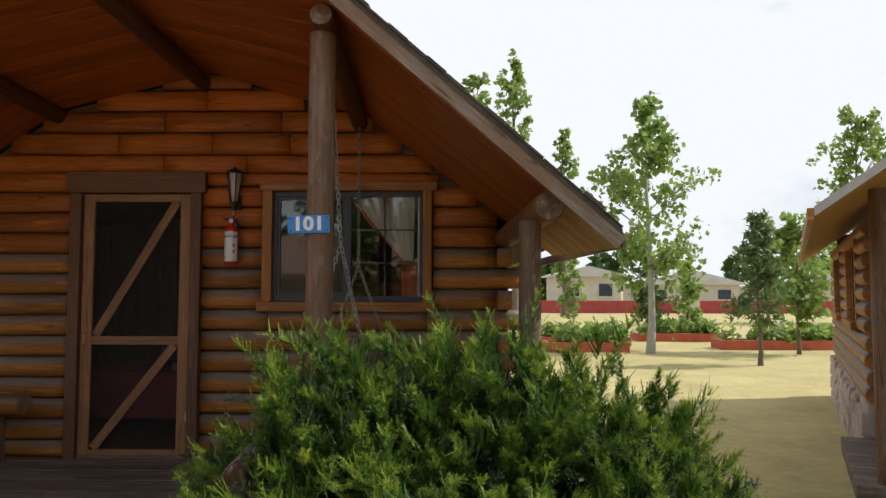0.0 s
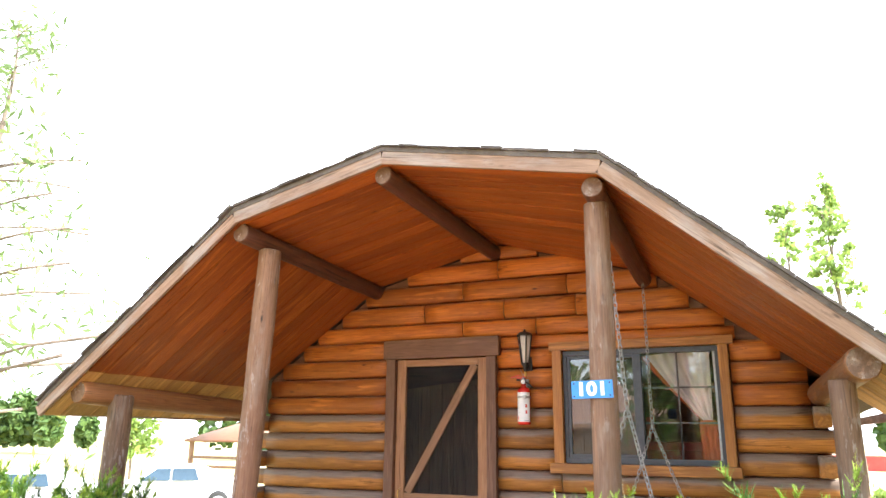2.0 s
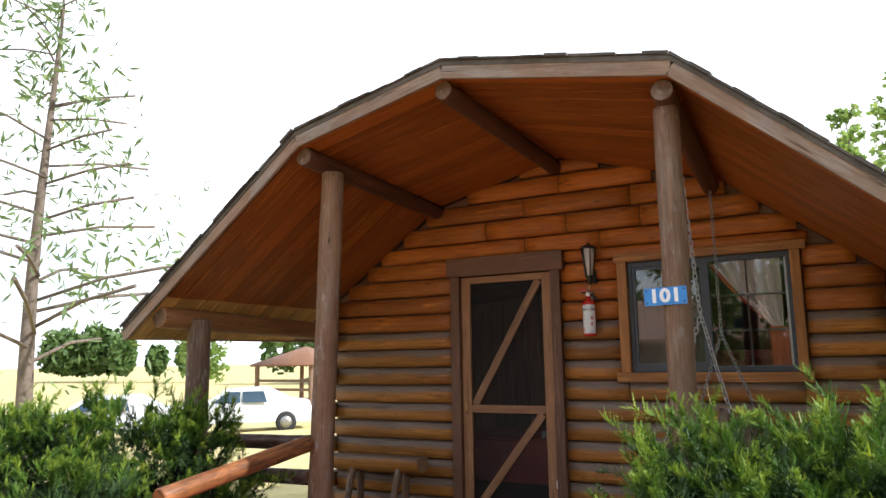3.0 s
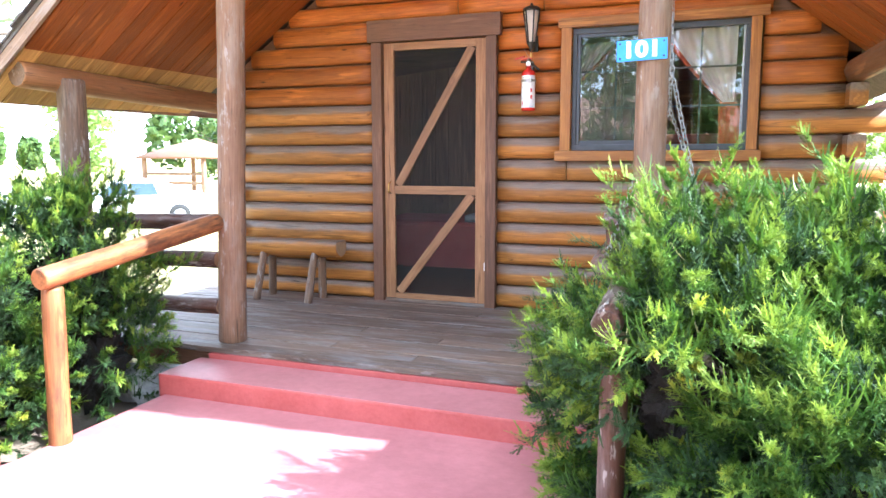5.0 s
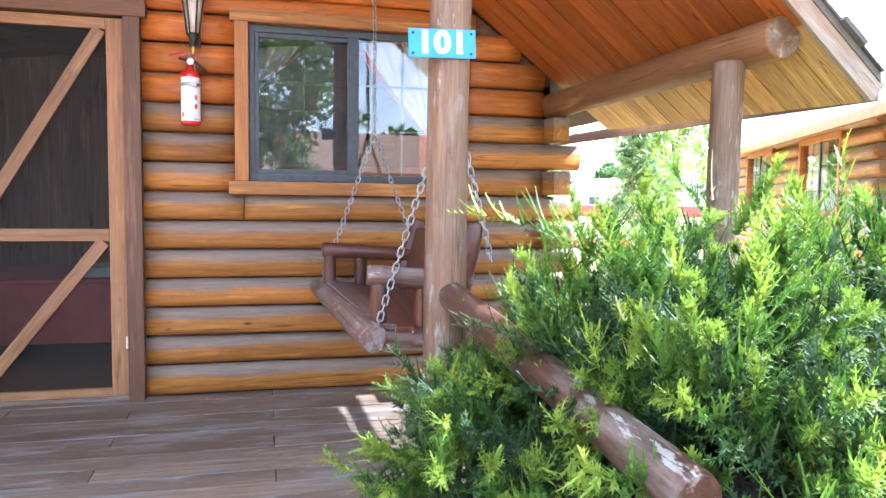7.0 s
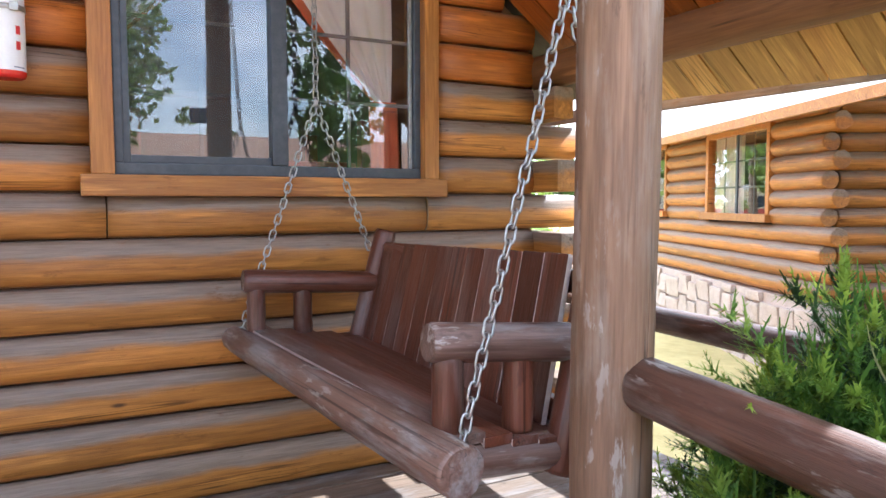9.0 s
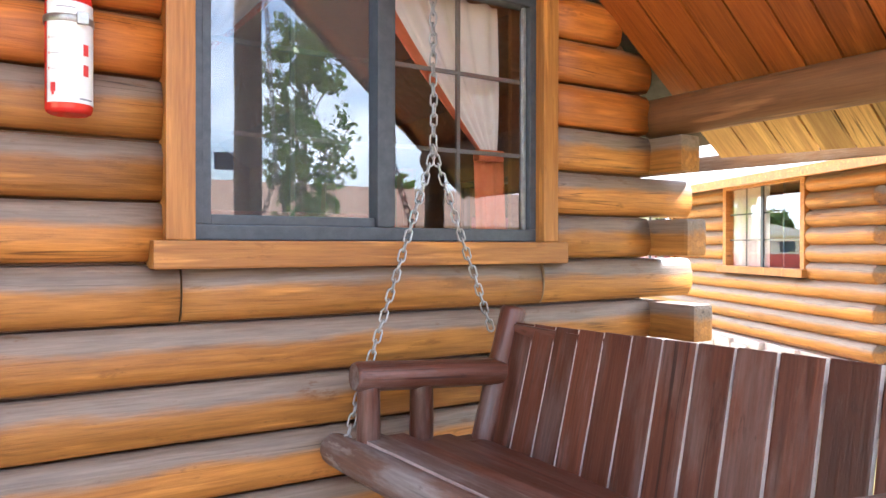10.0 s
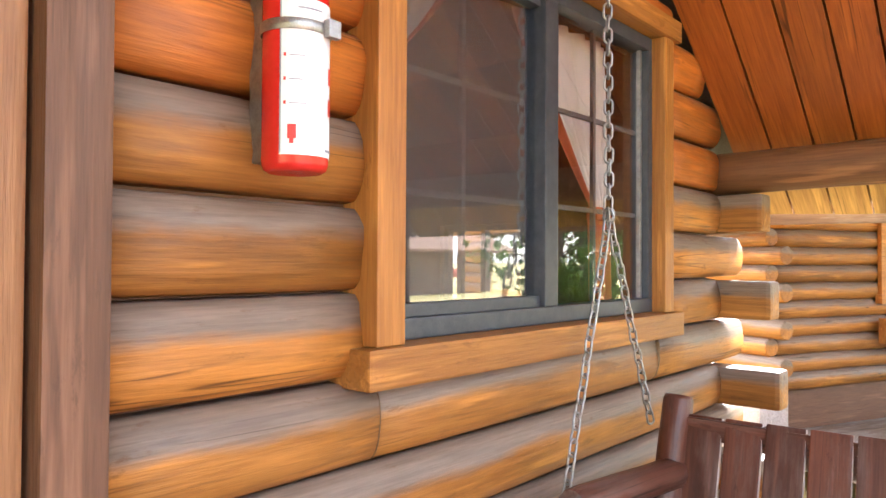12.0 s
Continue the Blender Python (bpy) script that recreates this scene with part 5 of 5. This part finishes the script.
tree((27.0, 33.0, 0.0), 8.5, 1.6, "poplar", 2200, 10, "tall dark poplar behind the neighbouring cabin", BARK, 0.22, 0.15, LEAF)
tree((12.5, 30.0, 0.0), 1.9, 0.8, "round", 1500, 12, "low rounded dark shrub on the lawn", BARK, 0.13, 0.05, DARK_LEAF)


def planter(x, y, length, angle, seed):
    p = thing("planter", "low red painted brick planter with small green plants", "planter", "red planters on the lawn", "", (x, y, 0.0))
    m0 = pose(x, y, 0.0, 0, 0, angle)
    for lo, hi in (((0, 0, -0.02), (length, 0.12, 0.30)), ((0, 0.88, -0.02), (length, 1.0, 0.30)), ((0, 0.12, -0.02), (0.12, 0.88, 0.30)), ((length - 0.12, 0.12, -0.02), (length, 0.88, 0.30))):
        part("wall", boxed(lo, hi, 0.01), CONCRETE_RED, p, "", m0)
    part("soil", boxed((0.12, 0.12, 0.0), (length - 0.12, 0.88, 0.24)), SOIL, p, "", m0)
    r = np.random.default_rng(seed)
    n = int(length * 5)
    cs = np.concatenate([np.array([r.uniform(0.2, length - 0.2), r.uniform(0.2, 0.8), 0.42]) + r.normal(0, 1, (70, 3)) * np.array([0.16, 0.14, 0.14]) for _ in range(n)])
    tagged(part("greenery", leaves_mesh("greenery", cs, 0.11, seed, 2.4), LEAF, p, "small green plants", m0), "", "", "", "stuff")


planter(4.9, 16.5, 3.4, 0, 21)
planter(9.0, 18.6, 3.0, 0, 22)
planter(10.6, 15.2, 4.6, 0, 23)
planter(5.4, 14.2, 2.3, 0, 24)
setting("garden_wall", boxed((-4, 50.0, -0.2), (90, 50.4, 1.0), 0.02), RED_WALL, "long low red painted boundary wall", "wall")
gate = tagged(part("gate_pillar", boxed((20.0, 49.6, -0.2), (21.6, 50.5, 1.25), 0.03), PLASTER), "pale plastered pillar in the red wall", "pillar")


def far_house(x, y, w, d, h, label):
    hs = thing("house", label, "house", "low buildings beyond the wall", "", (x, y, 0))
    part("wall", boxed((x, y, -0.2), (x + w, y + d, h)), PLASTER, hs)
    bm = bmesh.new()
    for yy in (y - 0.4, y + d + 0.4):
        for px, pz in ((x - 0.5, h), (x + w / 2, h + w * 0.14), (x + w + 0.5, h), (x + w + 0.5, h - 0.15), (x - 0.5, h - 0.15)):
            bm.verts.new((px, yy, pz))
    bm.verts.ensure_lookup_table()
    v = bm.verts
    for k in range(5):
        bm.faces.new((v[k], v[(k + 1) % 5], v[5 + (k + 1) % 5], v[5 + k]))
    bm.faces.new([v[k] for k in range(5)])
    bm.faces.new([v[5 + k] for k in range(5)][::-1])
    bmesh.ops.recalc_face_normals(bm, faces=bm.faces)
    part("roof", bm, FAR_ROOF, hs, "pale metal roof")
    for k in range(int(w / 3)):
        wn = part("window", boxed((x + 1 + 3 * k, y - 0.06, h * 0.4), (x + 2.2 + 3 * k, y + 0.05, h * 0.75), 0.02), CAR_GLASS, hs)
        part("sill", boxed((x + 0.9 + 3 * k, y - 0.12, h * 0.36), (x + 2.3 + 3 * k, y - 0.001, h * 0.395)), PLASTER, wn)


far_house(12.0, 60, 6, 6, 3.2, "small pale house with a metal roof behind the wall")
far_house(20.5, 62, 9, 8, 2.5, "long pale shed with a metal roof behind the wall")
far_house(34.0, 66, 11, 8, 2.3, "long pale shed with a bright roof behind the wall")
far_house(-3.0, 62, 10, 8, 2.6, "pale building with a metal roof behind the wall")


def far_wood(cx, cy, span, h, seed, name="far_trees"):
    r = np.random.default_rng(seed)
    n = 26
    cs = []
    for _ in range(n):
        bx, by, bh = cx + r.uniform(-span, span), cy + r.uniform(-6, 6), h * r.uniform(0.55, 1.1)
        u = r.normal(0, 1, (420, 3))
        u /= np.linalg.norm(u, axis=1, keepdims=True)
        cs.append(np.array([bx, by, bh * 0.52]) + u * np.array([bh * 0.34, bh * 0.34, bh * 0.5]) * r.uniform(0.6, 1.0, (420, 1)))
    return tagged(part(name, leaves_mesh(name, np.concatenate(cs), 0.9, seed, 1.3), DARK_LEAF), "far dark green trees beyond the buildings", "trees", "", "stuff")


far_wood(35, 105, 60, 9.5, 31)
far_wood(-70, 70, 45, 8, 32)
far_wood(-10, -75, 70, 10, 33)

# ---- the lot to the left ----
def car(x, y, z, turn, label, paint):
    c = thing("car", label, "car", "parked cars", "", (x, y, z))
    m0 = pose(x, y, z, 0, 0, turn)
    prof = [(-2.15, 0.35), (-2.2, 0.62), (-2.05, 0.86), (-1.25, 0.96), (-0.55, 1.40), (0.75, 1.45), (1.55, 1.05), (2.1, 0.98), (2.2, 0.7), (2.15, 0.35)]
    bm = bmesh.new()
    rows = []
    for yy, sc in ((-0.88, 0.93), (-0.80, 1.0), (0.80, 1.0), (0.88, 0.93)):
        rows.append([bm.verts.new((px * (1 if sc == 1 else 0.985), yy * (1 if pz < 1.0 else 0.80), 0.35 + (pz - 0.35) * sc)) for px, pz in prof])
    for a, b in zip(rows, rows[1:]):
        for k in range(len(prof)):
            bm.faces.new((a[k], a[(k + 1) % len(prof)], b[(k + 1) % len(prof)], b[k])).smooth = True
    bm.faces.new(rows[0])
    bm.faces.new(rows[-1][::-1])
    bmesh.ops.recalc_face_normals(bm, faces=bm.faces)
    part("body", bm, paint, c, "", m0)
    for s in (-1, 1):
        for xa, xb, xc, xd in ((-0.95, -0.1, -0.1, -0.5), (-0.03, 0.75, 0.62, -0.03)):
            wb = bmesh.new()
            yb, yt = s * 0.845, s * 0.70
            wb.faces.new([wb.verts.new(p) for p in ((xa, yb, 0.98), (xb, yb, 0.98), (xc, yt, 1.33), (xd, yt, 1.33))])
            r = bmesh.ops.extrude_face_region(wb, geom=wb.faces[:])
            for v in r["geom"]:
                if isinstance(v, bmesh.types.BMVert):
                    v.co.y += s * 0.03
            bmesh.ops.recalc_face_normals(wb, faces=wb.faces)
            part("side_window", wb, CAR_GLASS, c, "dark glass", m0)
        for xx in (-1.35, 1.35):
            wheel = part("wheel", lathe([(0.20, -0.09), (0.32, -0.10), (0.34, -0.05), (0.34, 0.05), (0.32, 0.10), (0.20, 0.09)], 20), TYRE, c, "", m0 @ pose(xx, s * 0.80, 0.34, 90, 0, 0))
            part("rim", lathe([(0.05, -0.105), (0.19, -0.10), (0.19, 0.10), (0.05, 0.105)], 16), STEEL, wheel, "", m0 @ pose(xx, s * 0.80, 0.34, 90, 0, 0))
    return c


car(-14.6, 12.4, ground_height(-14.6, 12.4) - 0.02, 42, "white parked saloon car in the sun", CAR_WHITE)
car(-17.6, 9.6, ground_height(-17.6, 9.6) - 0.02, 40, "white parked car beside another", CAR_WHITE)
pav = thing("pavilion", "small timber pavilion with a tiled roof beyond the cars", "pavilion", "", "", (-19.5, 21.5, -0.8))
for dx in (-1.6, 1.6):
    for dy in (-1.6, 1.6):
        log("post", (-19.5 + dx, 21.5 + dy, -0.9), (-19.5 + dx, 21.5 + dy, 1.6), 0.12, 0.11, POST, pav, seed=int(dx * 3 + dy))
for k in range(4):
    board("rail", (-21.1, 19.9, -0.3 + 0.4 * k), (-17.9, 19.9, -0.3 + 0.4 * k), 0.08, 0.12, POST, pav)
rb = lathe([(2.6, 1.55), (2.6, 1.65), (0.1, 2.45), (0.05, 2.46)], 4)
part("roof", rb, TRIM, pav, "brown tiled roof", pose(-19.5, 21.5, 0, 0, 0, 45))
tree((-21.5, 26.0, -0.85), 5.0, 1.5, "round", 2600, 13, "round green tree beyond the car park", BARK, 0.2, 0.3, DARK_LEAF)
tree((-27.0, 22.0, -0.95), 5.5, 1.6, "round", 2600, 14, "green tree beyond the car park", BARK, 0.2, 0.3)
tree((-7.3, 0.6, -0.15), 8.5, 2.3, "pine", 1500, 15, "tall pale pine with sparse branches beside the cabin", BARK, 0.05, 0.22, PINE)
# rocks beside the step
for k, (x, y, s) in enumerate(((-0.62, -1.86, 0.20), (-0.95, -1.80, 0.16), (-0.52, -2.12, 0.09))):
    bm = bmesh.new()
    bmesh.ops.create_icosphere(bm, subdivisions=3, radius=1.0)
    for v in bm.verts:
        f = 1 + 0.30 * noise.noise(v.co * 1.4 + Vector((k * 5, 0, 0))) + 0.08 * noise.noise(v.co * 5)
        v.co = Vector((v.co.x * 1.25, v.co.y, v.co.z * 0.8)) * f * s
    tagged(part("rock", bm, ROCK, None, "", Matrix.Translation((x, y, 0.03 + s * 0.55))), "rough grey boulder beside the red step", "rock", "boulders by the step")
tagged(part("planter_edge", boxed((-1.0, -3.62, 0.0), (-0.47, -3.10, 0.22), 0.015), CONCRETE_RED), "low red painted block beside the path", "planter")
setting("soil_bed", boxed((-2.6, -4.2, -0.05), (-0.43, -1.9, 0.055)), SOIL, "bare soil under the juniper", "ground")
setting("soil_bed_right", boxed((2.17, -4.2, -0.05), (4.6, -1.74, 0.055)), SOIL, "bare soil under the large juniper", "ground")

# ---- neighbouring cabin ----
NB = pose(6.52, 0.82, 0.0, 0, 0, -25)
cab = thing("neighbour_cabin", "neighbouring log cabin with stone footing and pale roof", "cabin", "", "", (6.52, 0.82, 0.0))


def nb_log(x0, y0, x1, y1, z, r, seed):
    a, b = NB @ Vector((x0, y0, z)), NB @ Vector((x1, y1, z))
    m, ln = along(a, b)
    part("log", log_bm(ln, r, r, seed, sides=10, rough=0.04), [LOG_LOW, LOG_LOW], cab, "", m)


def nb_box(name, lo, hi, mat, label="", bevel=0.0, parent=None):
    return part(name, boxed(lo, hi, bevel), mat, parent or cab, label, NB)


LEN = 5.54
NW = [(0.84, 2.06), (3.34, 4.68)]
for i in range(11):
    z = 0.80 + 0.147 * i
    if z < 1.36 or z > 2.2:
        spans = [(-0.16 if i % 2 else -0.02, LEN + 0.15)]
    else:
        spans = [(-0.16 if i % 2 else -0.02, NW[0][0] - 0.06), (NW[0][1] + 0.06, NW[1][0] - 0.06), (NW[1][1] + 0.06, LEN + 0.15)]
    for k, (a, b) in enumerate(spans):
        nb_log(0.075, a, 0.075, b, z, 0.078, i * 3 + k)
    nb_log(0.15 if i % 2 else 0.165, 0.07, 4.6, 0.07, z, 0.078, i * 3 + 60)
nb_box("lining", (0.10, 0.15, 0.1), (0.16, NW[0][0], 2.4), TRIM)
nb_box("lining", (0.10, NW[0][1], 0.1), (0.16, NW[1][0], 2.4), TRIM)
nb_box("lining", (0.10, NW[1][1], 0.1), (0.16, LEN, 2.4), TRIM)
nb_box("lining", (0.10, NW[0][0], 0.1), (0.16, NW[1][1], 1.36), TRIM)
nb_box("lining", (0.16, 0.10, 0.1), (4.6, 0.16, 2.6), TRIM)
nb_box("lining", (0.1, LEN, 0.1), (4.6, LEN + 0.1, 2.6), TRIM)
nb_box("lining", (4.6, 0.1, 0.1), (4.7, LEN, 2.6), TRIM)
nb_box("lining", (0.16, 0.16, 2.42), (4.6, LEN, 2.46), TRIM)
for ya, yb in NW:
    w = part("window", pane_bm((0.04, ya + 0.001, 1.40), (0.045, yb - 0.001, 2.165), 0, -1), [PANE, CLEAR], cab, "reflecting pane", NB)
    w.visible_shadow = False
    for lo, hi in (((0.0, ya - 0.06, 1.36), (0.14, ya, 2.22)), ((0.0, yb, 1.36), (0.14, yb + 0.06, 2.22)), ((0.0, ya, 2.16), (0.14, yb, 2.22)), ((-0.05, ya - 0.1, 1.33), (0.14, yb + 0.1, 1.40))):
        nb_box("casing", lo, hi, CASING, "", 0.004, w)
    for f in (0.5,):
        ym = ya + (yb - ya) * f
        nb_box("frame", (0.022, ym - 0.02, 1.40), (0.038, ym + 0.02, 2.16), BRONZE, "", 0.003, w)
    for f in (0.25, 0.75):
        ym = ya + (yb - ya) * f
        nb_box("muntin", (0.047, ym - 0.008, 1.40), (0.055, ym + 0.008, 2.16), MUNTIN, "", 0.0, w)
    for f in (0.33, 0.66):
        zm = 1.40 + 0.77 * f
        nb_box("muntin", (0.048, ya, zm - 0.008), (0.054, yb, zm + 0.008), MUNTIN, "", 0.0, w)
    cb = bmesh.new()
    gr = [[cb.verts.new((0.09 + 0.02 * math.sin(u * 40), yb - (yb - ya) * 0.5 * u, z)) for u in [k / 30 for k in range(31)]] for z in (1.38, 2.2)]
    for k in range(30):
        cb.faces.new((gr[0][k], gr[0][k + 1], gr[1][k + 1], gr[1][k])).smooth = True
    part("curtain", cb, CURTAIN, w, "white curtain", NB)
# footing of rough stones
r = random.Random(8)
nb_box("footing", (0.02, 0.02, -0.1), (0.3, LEN, 0.70), STONE, "stone footing")
yy = 0.0
while yy < LEN:
    w = r.uniform(0.22, 0.42)
    zz = -0.03
    while zz < 0.62:
        h = min(r.uniform(0.18, 0.26), 0.71 - zz)
        bm = boxed((-0.03, 0.008, 0.008), (0.06, w - 0.008, h - 0.008), 0.03)
        for v in bm.verts:
            v.co += Vector((noise.noise(v.co * 6 + Vector((yy, zz, 0))) * 0.03, 0, 0))
        part("stone", bm, STONE, cab, "", NB @ Matrix.Translation((0, yy, zz)))
        zz += h
    yy += w
# roof: slopes from the eave over the side wall up to the ridge, and runs out over its own porch
bm = bmesh.new()
line = [(-0.42, 2.15), (0.9, 3.08), (2.3, 3.42), (3.7, 3.10), (5.15, 2.17)]
rings = [[bm.verts.new((x, y, z)) for x, z in line] + [bm.verts.new((x, y, z + 0.06)) for x, z in line[::-1]] for y in (-2.5, LEN + 0.12)]
for k in range(10):
    bm.faces.new((rings[0][k], rings[0][(k + 1) % 10], rings[1][(k + 1) % 10], rings[1][k]))
bm.faces.new(rings[0])
bm.faces.new(rings[1][::-1])
bmesh.ops.recalc_face_normals(bm, faces=bm.faces)
bm.normal_update()
for f in bm.faces:
    # underside takes the bounce-brightened eave colour
    f.material_index = 1 if f.normal.z < -0.2 else 0
part("roof", bm, [PALE_ROOF, EAVE_LIT], cab, "pale sunlit shingle roof", NB)
nb_box("fascia", (-0.46, -2.5, 2.12), (-0.422, LEN + 0.12, 2.20), CASING, "orange-brown eave board", 0.004)
nb_box("porch_floor", (-0.2, -1.8, 0.3), (4.8, 0.0, 0.42), DECK, "grey porch deck", 0.01)
for x in (0.0, 1.5, 3.2, 4.6):
    a, b = NB @ Vector((x, -1.65, 0.4)), NB @ Vector((x, -1.65, 2.4 + (0.55 if 0.5 < x < 4 else 0)))
    m, ln = along(a, b)
    part("post", log_bm(ln, 0.075, 0.07, int(x * 10)), [POST, LOG_END], cab, "", m)
nb_win = nb_box("window", (1.45, -0.02, 1.50), (2.45, -0.012, 2.15), CAR_GLASS, "dark window of the cabin front")
for lo, hi in (((1.38, -0.04, 1.43), (1.45, 0.0, 2.22)), ((2.45, -0.04, 1.43), (2.52, 0.0, 2.22)), ((1.45, -0.04, 2.15), (2.45, 0.0, 2.22)), ((1.35, -0.06, 1.42), (2.55, 0.0, 1.50))):
    nb_box("casing", lo, hi, CASING, "", 0.004, nb_win)
nb_box("flower_box", (1.30, -0.28, 1.08), (2.6, -0.06, 1.30), CASING, "orange wooden flower box", 0.01)

# ---- across the path, seen in the glass ----
opp = thing("lodge", "low brown lodge with a broad roof across the lot", "house", "", "", (-4, -24, 0))
part("wall", boxed((-12, -30, -0.2), (34, -24, 2.6)), LOG_LOW, opp)
bm = bmesh.new()
for x in (-13, 35):
    for yy, z in ((-23, 2.4), (-27, 4.2), (-31, 2.4), (-31, 2.25), (-23, 2.25)):
        bm.verts.new((x, yy, z))
bm.verts.ensure_lookup_table()
for k in range(5):
    bm.faces.new((bm.verts[k], bm.verts[(k + 1) % 5], bm.verts[5 + (k + 1) % 5], bm.verts[5 + k]))
bm.faces.new([bm.verts[k] for k in range(5)])
bm.faces.new([bm.verts[5 + k] for k in range(5)][::-1])
bmesh.ops.recalc_face_normals(bm, faces=bm.faces)
part("roof", bm, FADED_ROOF, opp, "faded tan-red roof")
tree((7.3, -14.0, 0.0), 6.3, 1.1, "poplar", 4200, 41, "tall green tree mirrored in the cabin window", BARK, 0.13, 0.12, DARK_LEAF)
tree((2.4, -17.0, 0.0), 7.5, 1.5, "round", 5200, 42, "broad green tree across the path", BARK, 0.15, 0.2, DARK_LEAF)
tree((-1.0, -19.0, 0.0), 6.0, 1.8, "round", 3000, 43, "broad green tree before the lodge", BARK, 0.15, 0.2, DARK_LEAF)
# two assumed trees, added to block bright ground in the glancing window reflection
tree((13.0, -6.6, 0.0), 6.0, 2.0, "round", 3200, 44, "broad green tree added beyond the neighbouring porch to darken the glass", BARK, 0.16, 0.12, DARK_LEAF)
tree((17.5, -8.6, 0.0), 6.5, 2.2, "round", 3200, 45, "broad green tree added beyond the neighbouring porch to darken the glass", BARK, 0.16, 0.12, DARK_LEAF)
